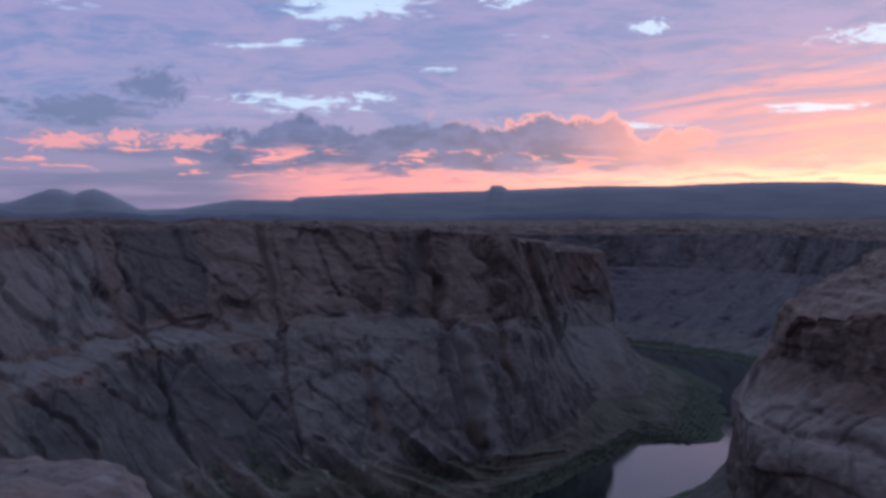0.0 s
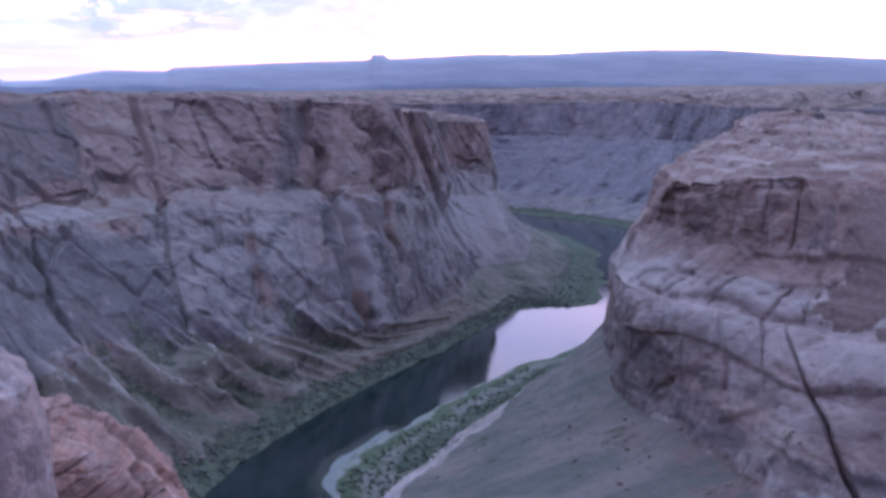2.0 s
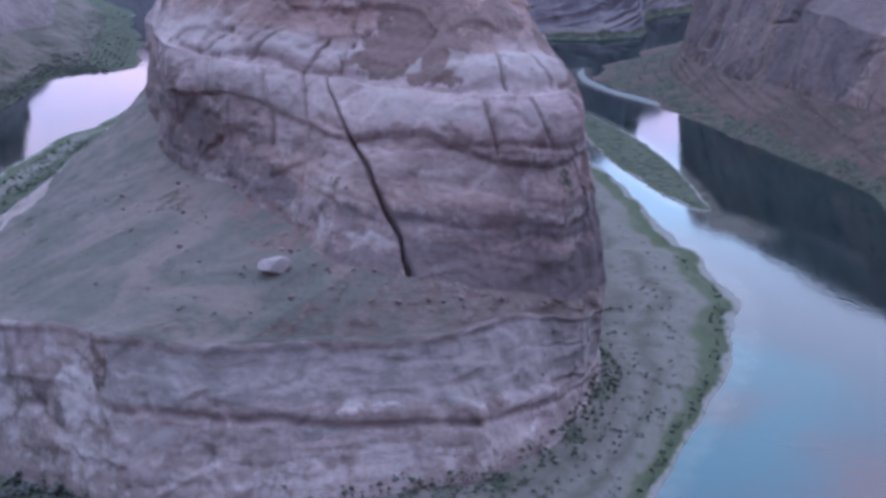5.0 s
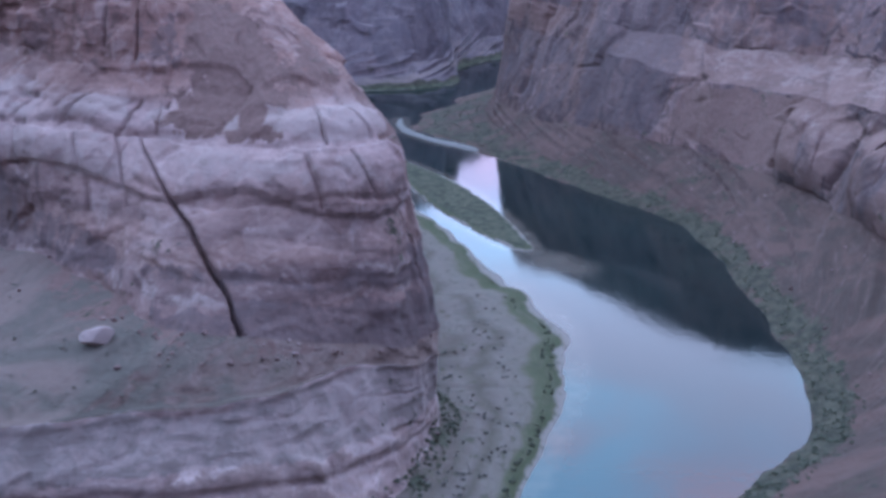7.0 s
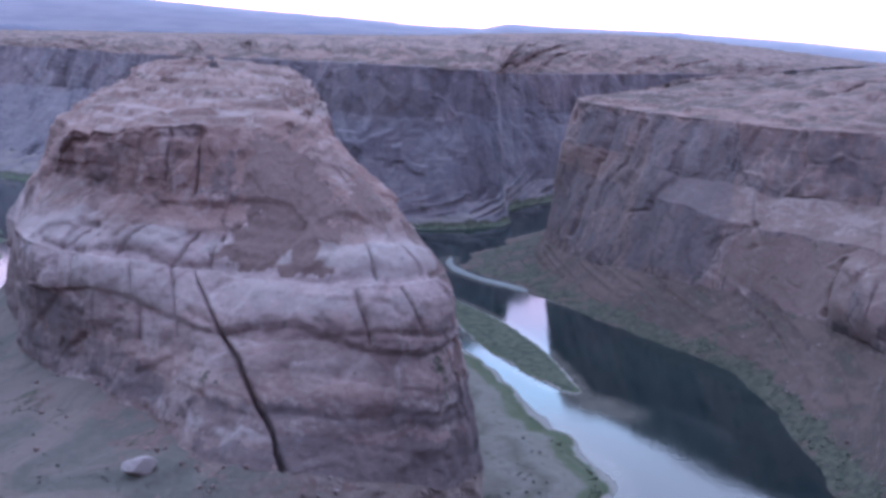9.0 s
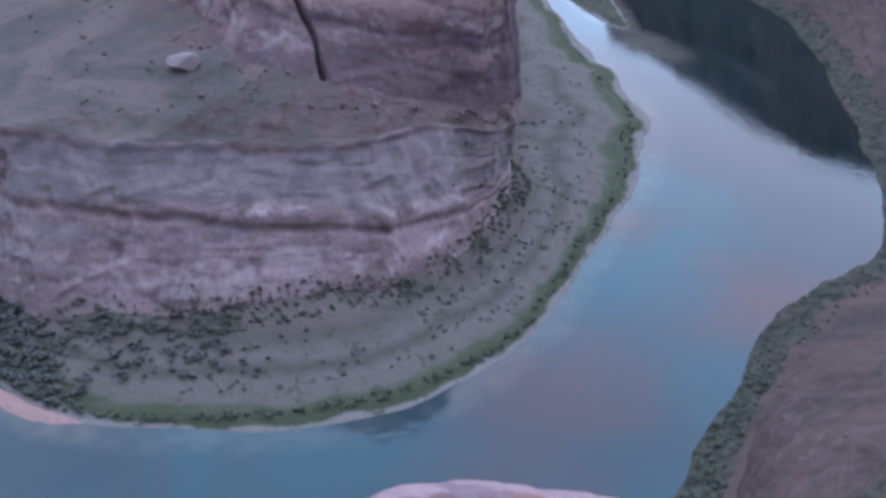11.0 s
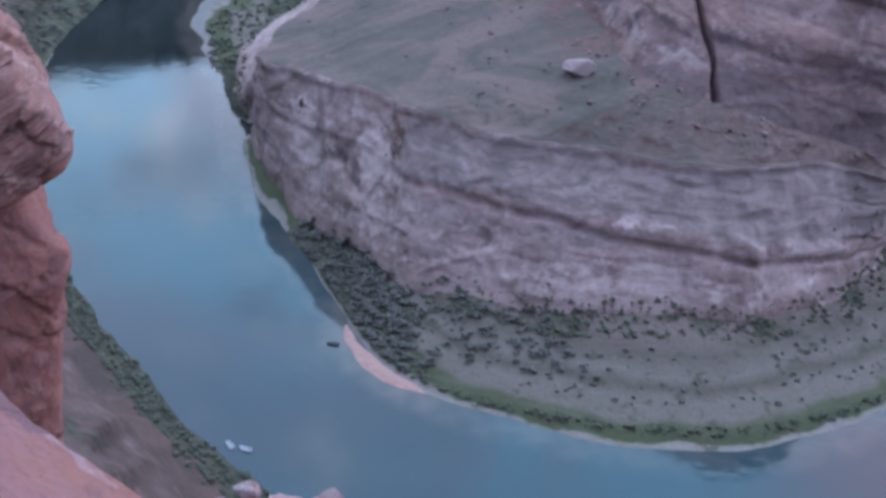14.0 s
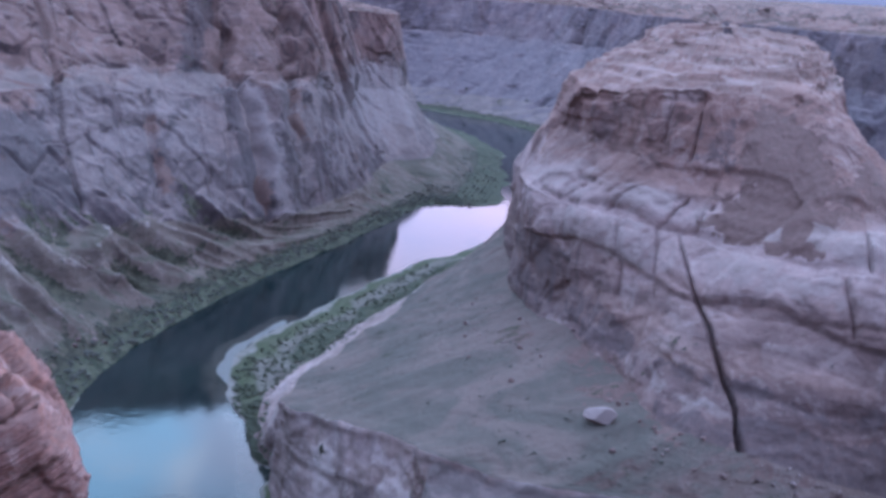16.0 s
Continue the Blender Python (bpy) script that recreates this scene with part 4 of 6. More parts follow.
OUT_RIM = ring((-270, 2990, 40, 2650, 190, 2280, 272, 1900, 180, 1800, 72, 1368, -22, 1262, -202, 1203, -335, 995, -390, 700, -330, 430, -170, 220, -30, 30, 0, 1, 30, -25, 200, -40, 420, 0, 650, 80, 850, 245, 1068, 547, 1033, 704, 1049, 850, 1073, 990, 1097, 1109, 1300, 1180, 1600, 1250, 2340, 1600),
               (270, 268, 258, 246, 250, 279, 286, 293, 291, 293, 295, 296, 294, 294, 294, 293, 285, 268, 242, 222, 219, 221, 222, 229, 235, 238, 245))
OUT_FAR = ring((-1200, 4690, -1800, 4400, -2100, 4300, -2250, 4250, -2400, 4150, -2700, 3950, -3000, 3750, -3600, 3200, -4200, 2300, -4700, 1000, -4800, -200, -4300, -2200, -2500, -4100, 0, -4800, 2000, -4300, 3400, -3400, 4300, -2000, 4700, -900, 4800, 0, 4760, 600, 4700, 1000, 4620, 1300, 4540, 1550, 4480, 1720, 4420, 1870, 4350, 2100, 4200, 2400),
               (290,) * 16 + (296, 305, 318, 330, 338, 335, 320, 300, 285, 275, 272))


away = np.interp(np.arange(27), (4, 5.5, 8, 9.5), (1.0, 1.10, 1.12, 1.0))[:, None]
OUT_RIM = (OUT_RIM - (0, 0, EYE)) * away + (0, 0, EYE)


def to_edge(r, radius=4840.0):
    r[:, :2] *= radius / np.linalg.norm(r[:, :2], axis=1)[:, None]
    return r


def blend(a, b, w, zw):
    """A ring between two: w of the way in plan, zw of the way in height (single values or one for each point)."""
    w, zw = np.asarray(w, float), np.asarray(zw, float)
    out = a * (1 - w.reshape(-1, 1)) + b * w.reshape(-1, 1)
    out[:, 2] = a[:, 2] * (1 - zw) + b[:, 2] * zw
    return out


def build_walls(shore, foot, rim, far, profile, cuts, labels, cols, near, seed, side, clefts=(), brush=np.ones_like, fans=lambda s: 8.0 + 0 * s, stains_and_shade=(), pale=(), bulges=(), calm=1.0, dark=(), rusty=(), clean=()):
    (tu, tz), (lu, lz), (mu, mz) = profile
    to_edge(far)
    rings = [shore, foot, blend(foot, rim, tu, tz), blend(foot, rim, lu, lz), blend(foot, rim, mu, mz), rim,
             blend(rim, far, 0.018, 0.06), blend(rim, far, 0.10, 0.34), blend(rim, far, 0.40, 0.70), far]
    s = even(rim, cols, near, ((0, 2, 2.6, 9.3, 10.5, 16, 17, 23.5, 24.5, 26), (0.25, 0.25, 1.5, 1.5, 0.5, 0.5, 1.2, 1.2, 0.25, 0.25)) if len(rim) > 12 else None)
    g, marks = sheet_rows(rings, (10, 46, 96, 24, 82, 22, 30, 20, 12), s, (6, 5, 9, 14, 16, 0, 14, 40, 0, 0), seed + 100)
    level = np.interp(np.arange(len(g)), marks, range(10))
    amp = np.interp(level, range(10), (0.0, 0.05, 0.22, 0.75, 0.75, 0.7, 0.6, 1.2, 0.8, 0.0))[:, None]
    col = spline(rim, s)
    along = metres_along(col)
    shy = smoothstep(15, 220, np.hypot(col[:, 0], col[:, 1]))[None, :]
    # fans and gullies down the talus
    A = np.broadcast_to(along[None, :], g.shape[:2])
    fan = smoothstep(0.9, 1.5, level)[:, None] * smoothstep(2.35, 1.9, level)[:, None]
    q = np.stack([(A / 46 - level[:, None] * 3.4).ravel(), np.broadcast_to(level[:, None] * 0.6, A.shape).ravel(), A.ravel() / 130], 1)
    spur = ridged(q, 2, seed + 55).reshape(A.shape)
    extra = fans(s)[None, :] * fan * (spur - 0.3)
    SS, LL = np.meshgrid(s, level)
    for s0, l0, ws, wl, out in bulges:
        extra = extra + out * np.exp(-((SS - s0) / ws) ** 4 - ((LL - l0) / wl) ** 4)
    dice = random.Random(seed)
    for k in range(70):
        at, lo = dice.uniform(*((16.5, 24.0) if k % 3 == 0 and len(rim) > 12 else (3.6, 9.2) if len(rim) > 12 else (1.0, 8.0))), dice.choice((1.1, 1.4, 1.7, 2.6, 3.0, 3.2))
        hi = min(lo + dice.uniform(0.5, 1.4), 4.08)
        lean = dice.gauss(0, 0.06)
        extra = extra + groove(s, along, level - 1.0, ((lo, at), ((lo + hi) / 2, at + lean * dice.uniform(0, 1.2)), (hi, at + lean)), dice.uniform(2.0, 4.0), dice.uniform(2.5, 5.0) * calm)
    for path, wd, dp in clefts:
        extra = extra + groove(s, along, level - 1.0, path, wd, dp)
    quiet = np.interp(s, (0, 3, 4.5, 15, 17, 18, 20, 24), (0.6, 0.6, 1.0, 1.0, 0.9, 0.75, 0.5, 0.45))[None, :] if len(rim) > 12 else 1.0
    g = rock_relief(g, amp * shy * calm * quiet, big=15.0, joints=7.0, beds=0.9, fine=1.0, bed_h=20.0, small=0.3, pillars=13.0, joint_soft=0.08, seed=seed, side=side, cell=(56, 56, 150), extra=extra * shy, flat=np.interp(level, (0, 4.9, 5.4, 7, 9), (0.12, 0.12, 0.3, 0.3, 0.1))[:, None])
    g = terraces(g, level, 5.05, 7.0, seed + 60, 2.0)
    L = level[:, None]
    lush = brush(s)[None, :]
    # Brush in the gullies also carries the ribs' shade in its colour.
    ribbed = (smoothstep(5.6, 6.6, s) * smoothstep(11, 9.5, s))[None, :] * (len(rim) > 12)
    green = np.maximum(0.9 * smoothstep(0.0, 0.22, L) * smoothstep(1.35, 0.95, L + np.interp(s, (0, 9.0, 10.0, 12.5, 13.5, 16, 18), (0, 0, 0.5, 0.5, 0.35, 0.3, 0.1))[None, :]), 0.22 * smoothstep(1.0, 1.3, L) * smoothstep(2.6, 1.6, L) + 0.5 * fan * ribbed * smoothstep(0.40, -0.1, spur)) * lush
    if len(rim) > 12:
        green = np.maximum(green, (0.3 * smoothstep(2.0, 2.4, s) * smoothstep(4.9, 4.3, s))[None, :] * smoothstep(0.6, 0.9, L) * smoothstep(2.2, 1.7, L))
    S, V = np.meshgrid(s, level)
    brown, fresh = np.zeros_like(S), np.zeros_like(S)
    for s0, l0, ws, wl, f in stains_and_shade:
        brown = np.maximum(brown, f * np.exp(-((S - s0) / ws) ** 2 - ((V - l0) / wl) ** 4))
    # Pale rib crests: bare rock, with the crests' light put into the colour.
    fresh = 0.55 * fan * smoothstep(0.55, 0.9, spur) * ribbed
    for s0, l0, ws, wl, f in pale:
        fresh = np.maximum(fresh, f * np.exp(-((S - s0) / ws) ** 2 - ((V - l0) / wl) ** 4))
    wob = 0.05 * fbm(g.reshape(-1, 3) / 30, 4, seed + 311, 0.6).reshape(S.shape)
    dark = zones(S + wob, V + 1.2 * wob, dark, 0.05)
    brown = np.maximum(brown, zones(S + wob, V + 1.2 * wob, rusty, 0.05))
    fresh = np.maximum(fresh, zones(S + wob, V + 1.2 * wob, clean, 0.05))
    for k, (n, label, rock, loose) in enumerate(labels):
        a, b = np.searchsorted(s, cuts[k]), min(np.searchsorted(s, cuts[k + 1]) + 1, len(s))
        top = thing(n, label, "cliff", kind="structure")
        for pn, lo, hi, m in (("bank", 0, 1, M_BEACH if n == "cliff_west" or n == "cliff_north" else loose), ("talus", 1, 2, loose), ("cliff_face", 2, 4, rock), ("rim_face", 4, 5, rock), ("plateau", 5, 9, M_PLATEAU)):
            r = slice(marks[lo], marks[hi] + 1)
            grid_mesh(pn, g[r, a:b], m, top, flip=side < 0, green=green[r, a:b], debris=brown[r, a:b], bare=fresh[r, a:b], stain=dark[r, a:b])
    return g, s, level


k = np.arange(27)
MARKS = (0, 3, 4.2, 5, 6, 7, 8, 9, 11, 13, 16, 17.5, 18.5, 20, 21.3, 22.3, 24, 27)
TALUS_TOP = (np.interp(k, MARKS, (0.30, 0.36, 0.32, 0.20, 0.18, 0.25, 0.30, 0.38, 0.50, 0.55, 0.50, 0.42, 0.34, 0.34, 0.32, 0.25, 0.25, 0.20)),
             np.interp(k, MARKS, (0.17, 0.14, 0.12, 0.10, 0.11, 0.18, 0.27, 0.36, 0.36, 0.32, 0.28, 0.22, 0.20, 0.20, 0.15, 0.10, 0.10, 0.16)))
WALL_TOP = (np.interp(k, MARKS, (0.50, 0.80, 0.76, 0.58, 0.56, 0.56, 0.58, 0.62, 0.68, 0.66, 0.66, 0.56, 0.52, 0.54, 0.60, 0.60, 0.55, 0.36)),
            np.interp(k, MARKS, (0.53, 0.50, 0.50, 0.54, 0.56, 0.57, 0.60, 0.61, 0.58, 0.52, 0.56, 0.55, 0.55, 0.52, 0.55, 0.55, 0.55, 0.60)))
SHELF_TOP = (np.interp(k, MARKS, (0.62, 0.86, 0.83, 0.68, 0.66, 0.67, 0.70, 0.74, 0.80, 0.80, 0.80, 0.80, 0.82, 0.84, 0.74, 0.73, 0.72, 0.66)),
             np.interp(k, MARKS, (0.59, 0.62, 0.60, 0.62, 0.63, 0.63, 0.64, 0.64, 0.64, 0.62, 0.66, 0.68, 0.68, 0.66, 0.70, 0.72, 0.70, 0.70)))
OUT_PROFILE = (TALUS_TOP, WALL_TOP, SHELF_TOP)
# varnish, loose brown rock and fresh pale rock on the walls: strength and outline in (s, level)
DARK = ((1.0, (6.22, 5.0, 6.40, 4.0, 6.25, 3.96, 6.05, 5.0)), (1.0, (6.12, 3.3, 5.98, 2.5, 5.90, 1.9, 6.08, 1.9, 6.10, 2.5, 6.24, 3.3)), (0.8, (6.36, 3.0, 6.68, 2.5, 6.95, 1.9, 6.88, 1.9, 6.6, 2.5, 6.28, 3.0)),
        (1.0, (8.34, 4.75, 8.44, 4.05, 8.40, 4.05, 8.29, 4.75)), (1.0, (8.22, 4.80, 8.34, 4.05, 8.28, 4.05, 8.17, 4.80)), (0.9, (7.9, 4.95, 8.0, 4.1, 7.5, 4.1, 7.45, 4.95)), (0.8, (8.9, 2.9, 8.0, 2.9, 7.3, 2.8, 7.2, 2.1, 8.9, 2.1)))
DARK = DARK + ((0.8, (20.5, 4.9, 20.4, 3.2, 20.6, 2.1, 21.4, 2.1, 21.5, 3.4, 21.6, 4.9)), (0.9, (21.9, 4.9, 22.0, 4.1, 22.7, 4.1, 22.6, 4.9)), (0.55, (21.6, 3.2, 21.6, 2.1, 22.9, 2.1, 22.8, 3.0)), (0.5, (18.4, 4.95, 18.4, 4.1, 19.5, 4.1, 20.3, 4.2, 20.3, 4.95)))
RUSTY = ((0.9, (19.0, 3.0, 19.2, 2.1, 20.4, 2.1, 20.3, 2.9)), (0.7, (22.0, 4.1, 22.0, 3.3, 22.9, 3.3, 22.9, 4.1)))
CLEAN = ((0.9, (5.95, 3.6, 5.75, 2.4, 5.62, 1.9, 5.82, 1.9, 5.95, 2.6, 6.08, 3.5)), (1.0, (4.45, 4.1, 4.3, 2.6, 3.2, 2.4, 3.0, 3.9, 3.6, 4.15)), (0.8, (7.0, 2.68, 6.3, 2.68, 6.3, 2.5, 7.0, 2.52)), (0.9, (8.65, 4.8, 8.75, 4.05, 8.10, 4.05, 8.10, 4.8)), (0.8, (8.8, 4.02, 8.8, 3.0, 8.1, 3.0, 7.5, 3.3, 7.5, 3.6, 8.1, 4.0)))
CLEAN = CLEAN + ((0.5, (18.6, 4.0, 18.6, 3.2, 20.2, 3.1, 20.35, 4.0)), (0.9, (22.15, 4.85, 22.18, 4.2, 22.32, 4.2, 22.3, 4.85)), (0.9, (20.95, 4.8, 20.98, 4.1, 21.06, 4.1, 21.04, 4.8)))
OUT, OUT_S, OUT_L = build_walls(OUT_SHORE, OUT_FOOT, OUT_RIM, OUT_FAR, OUT_PROFILE, (0, 9.5, 15.5, 26.1),
                                (("cliff_west", "dark red sandstone canyon wall with talus at its foot", M_CLIFF, M_TALUS), ("cliff_overlook", "sandstone canyon wall below the overlook ledge", M_CLIFF, M_SCREE),
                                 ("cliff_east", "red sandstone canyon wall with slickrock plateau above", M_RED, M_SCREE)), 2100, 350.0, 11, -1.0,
                                ((((0.9, 5.86), (2.0, 5.98), (4.1, 6.15)), 12.0, 15.0), (((1.3, 5.5), (4.1, 5.45)), 9.0, 9.0), (((1.4, 4.95), (4.1, 5.05)), 8.0, 10.0), (((1.1, 6.65), (2.1, 6.6)), 6.0, 6.0), (((1.1, 7.2), (4.1, 7.1)), 7.0, 8.0), (((1.1, 7.9), (4.1, 7.95)), 8.0, 9.0), (((1.0, 4.72), (1.45, 4.7)), 9.0, 8.0),
                                 (((1.6, 22.0), (4.0, 21.75)), 3.0, 6.0), (((1.1, 20.2), (4.0, 20.0)), 8.0, 3.0), (((1.1, 19.45), (1.8, 19.35)), 6.0, 12.0), (((1.1, 18.95), (1.8, 18.85)), 6.0, 12.0), (((1.1, 18.2), (1.9, 18.3)), 8.0, 10.0), (((1.2, 22.3), (4.0, 22.2)), 7.0, 7.0)),
                                brush=lambda s: np.interp(s, (0, 2.5, 4.2, 4.8, 16.0, 18.0, 20.5, 22.0, 27), (0.8, 0.8, 0.85, 1.0, 1.0, 0.9, 0.85, 0.6, 0.5)), fans=lambda s: 3.0 + 15.0 * smoothstep(5.2, 6.8, s) * smoothstep(12.0, 9.5, s),
                                # Brown at s 5.45 and 4.7 paints a shaded gully and a dark alcove.
                                stains_and_shade=((6.12, 4.6, 0.08, 0.6, 1.2), (5.92, 2.3, 0.06, 0.5, 1.0), (6.62, 2.55, 0.05, 0.35, 0.8), (4.7, 2.35, 0.04, 0.15, 1.0), (5.45, 2.9, 0.12, 0.5, 0.7), (8.3, 4.45, 0.045, 0.55, 1.5), (8.5, 4.5, 0.05, 0.55, 1.5), (8.05, 4.4, 0.04, 0.5, 1.3), (7.75, 4.4, 0.05, 0.4, 0.7), (7.1, 4.5, 0.03, 0.5, 1.0), (7.8, 2.2, 0.3, 0.5, 0.5), (21.6, 2.6, 0.35, 0.7, 0.5), (20.3, 2.2, 0.3, 0.3, 0.5)),
                                pale=((4.1, 3.0, 0.6, 0.7, 1.4), (4.9, 2.5, 0.4, 0.4, 0.7), (6.5, 2.85, 0.3, 0.06, 0.8), (5.75, 2.4, 0.07, 0.35, 0.6), (8.5, 3.6, 0.4, 0.5, 0.75), (19.3, 3.5, 0.9, 0.5, 0.38), (19.15, 2.6, 0.3, 0.2, 0.36), (22.0, 4.55, 0.05, 0.3, 0.8), (20.95, 4.5, 0.05, 0.35, 0.7), (22.3, 1.45, 0.9, 0.4, 0.2)),
                                dark=DARK, rusty=RUSTY, clean=CLEAN,
                                bulges=((19.15, 2.4, 0.22, 0.38, 26.0), (18.55, 2.4, 0.25, 0.36, 22.0), (5.75, 2.6, 0.14, 0.6, 10.0), (5.2, 4.5, 0.15, 0.5, 10.0)))

IN_SHORE = ring((-190, 3065, 330, 2680, 560, 2420, 640, 2220, 700, 2000, 870, 1600, 1011, 1400, 1180, 1360, 1400, 1520, 2300, 1645), -0.6)
IN_RIM = ring((-160, 3150, 420, 2960, 740, 2800, 850, 2560, 890, 2300, 1000, 1780, 1120, 1540, 1250, 1500, 1500, 1700, 2350, 1720), (255, 264, 268, 266, 263, 264, 262, 256, 245, 250))
IN_FAR = ring((-1200, 4690, -300, 4780, 300, 4780, 900, 4700, 1500, 4550, 2200, 4250, 2800, 3880, 3200, 3560, 3600, 3150, 4200, 2400), (296, 300, 306, 314, 320, 330, 344, 366, 364, 272))
IN_FOOT = blend(IN_SHORE, IN_RIM, 0.08, 0.02)
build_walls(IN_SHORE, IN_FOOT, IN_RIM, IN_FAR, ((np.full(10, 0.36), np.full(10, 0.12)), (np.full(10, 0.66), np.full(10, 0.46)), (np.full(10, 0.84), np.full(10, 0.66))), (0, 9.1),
            (("cliff_north", "sandstone canyon wall across the river, hazed grey-violet", M_NORTH, M_NORTH),), 700, 900.0, 23, 1.0, calm=0.55)

# ---- river, bed and distance ----
def disc(name, radius, z, mat, label, category):
    bm = bmesh.new()
    bmesh.ops.create_circle(bm, cap_ends=True, segments=128, radius=radius)
    me = bpy.data.meshes.new(name)
    bm.to_mesh(me)
    bm.free()
    me.materials.append(mat)
    ob = new(name, me)
    ob.location = (0, 0, z)
    return tagged(ob, label, category, kind="structure")


disc("ground", 4990, -8.0, M_TALUS, "brown canyon ground under the river", "ground")

ISLAND = ((765, 985), (756, 884), (730, 798), (697, 719), (652, 640), (638, 652), (645, 709), (672, 811), (712, 905))
PINK_BAR = ((55, 415), (52, 386), (57, 367), (69, 352), (84, 342), (85, 352), (70, 367), (61, 385), (58, 406))
SPIT = ((40, 915), (14, 872), (-6, 838), (-16, 795), (-12, 765), (4, 742), (2, 780), (6, 820), (22, 858), (48, 900))
EAST_SPIT = ((906, 1171), (870, 1113), (860, 1037), (867, 966), (865, 883), (876, 895), (887, 987), (881, 1060), (896, 1132), (929, 1182))


def closed(points, n):
    p = np.asarray(points, float)
    p = np.r_[p, p[:1], p[1:2], p[2:3]]
    s = np.linspace(1, len(points) + 1, n, endpoint=False)
    return spline(p, s)


def reach(x, y, line):
    """Distance from the points to a line of points."""
    out = np.full(x.shape, 1e9)
    for px, py in line:
        out = np.minimum(out, np.hypot(x - px, y - py))
    return out


def build_river():
    x, y = np.meshgrid(np.linspace(-420, 1500, 200), np.linspace(120, 2000, 200))
    g = np.stack([x, y, np.zeros_like(x)], -1)
    bank = spline(SHORE[:, :2], np.linspace(3.2, 14, 160))
    shallow = 0.55 * smoothstep(26, 6, reach(x, y, bank))
    for line, w, f in ((PINK_BAR, 15, 0.7), (SPIT, 15, 0.55), (ISLAND, 20, 0.8), (EAST_SPIT, 20, 0.7)):
        shallow = np.maximum(shallow, f * smoothstep(w, 5, reach(x, y, closed(line, 60))))
    tail = smoothstep(90, 10, np.hypot((x - 640) * 1.6, y - 600))
    ob = grid_mesh("river", g, M_WATER, flip=False, shallow=np.maximum(shallow, 0.8 * tail), silt_and_light=smoothstep(640, 400, y + 0.7 * np.maximum(x - 150, 0)))
    tagged(ob, "calm blue-green river reflecting the dusk sky", "river", kind="structure")
    far = disc("water", 2770, -0.3, M_WATER, "distant reach of the same calm river", "river")


build_river()


def inside(x, y, line):
    """How far inside a closed outline the points lie (negative outside)."""
    odd = np.zeros(x.shape, bool)
    for (x0, y0), (x1, y1) in zip(line, np.roll(line, -1, axis=0)):
        cross = (y0 > y) != (y1 > y)
        odd ^= cross & (x < (x1 - x0) * (y - y0) / (y1 - y0 + 1e-9) + x0)
    return np.where(odd, 1.0, -1.0) * reach(x, y, line)


def bar(name, line, height, mat, label, category, green=0.0, step=3.0):
    """A low bank in the river that rises gently from the water to an uneven top."""
    rim = closed(line, 240)
    lo, hi = rim.min(axis=0) - 8, rim.max(axis=0) + 8
    x, y = np.meshgrid(np.arange(lo[0], hi[0], step), np.arange(lo[1], hi[1], step))
    d = inside(x, y, rim)
    p = np.stack([x.ravel(), y.ravel(), np.zeros(x.size)], 1)
    z = -0.7 + (0.7 + height) * smoothstep(-4.0, 9.0, d + 2.0 * fbm(p / 14, 3, 77).reshape(x.shape)) + 0.15 * height * fbm(p / 9, 3, 78).reshape(x.shape)
    ob = grid_mesh(name, np.stack([x, y, z], -1), mat, green=green * smoothstep(2, 10, d))
    bm = bmesh.new()
    bm.from_mesh(ob.data)
    bmesh.ops.delete(bm, geom=[v for v in bm.verts if v.co.z < -0.45], context="VERTS")
    bm.to_mesh(ob.data)
    bm.free()
    return tagged(ob, label, category)


M_SAND = plain("pink_wet_sand", rgb(0.36, 0.215, 0.183), 0.8, 0.2, 0.3)
M_PALE = plain("pale_river_sand", rgb(0.17, 0.163, 0.152), 0.8, 0.25, 0.3)
bar("island", ISLAND, 2.2, M_BEACH, "long grassy river island with a sandy rim", "island", 1.2)
bar("sandbar", PINK_BAR, 0.9, M_SAND, "bare pink sandbar at the river bend", "sandbar", step=1.2)
bar("sandbar", SPIT, 0.4, M_PALE, "pale curved sand spit beside green brush", "sandbar")
bar("sandbar", EAST_SPIT, 0.8, M_PALE, "thin pale sand spit below the cliff", "sandbar")

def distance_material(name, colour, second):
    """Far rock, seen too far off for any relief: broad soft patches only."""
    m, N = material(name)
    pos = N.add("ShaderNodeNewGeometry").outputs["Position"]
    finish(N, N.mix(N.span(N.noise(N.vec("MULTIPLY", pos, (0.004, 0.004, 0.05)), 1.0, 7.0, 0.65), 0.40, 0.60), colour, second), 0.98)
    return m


# The blue-violet haze of distance is part of these two base colours.
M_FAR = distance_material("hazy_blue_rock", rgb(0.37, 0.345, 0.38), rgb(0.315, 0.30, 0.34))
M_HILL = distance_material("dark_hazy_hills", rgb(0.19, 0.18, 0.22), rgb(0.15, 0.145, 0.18))


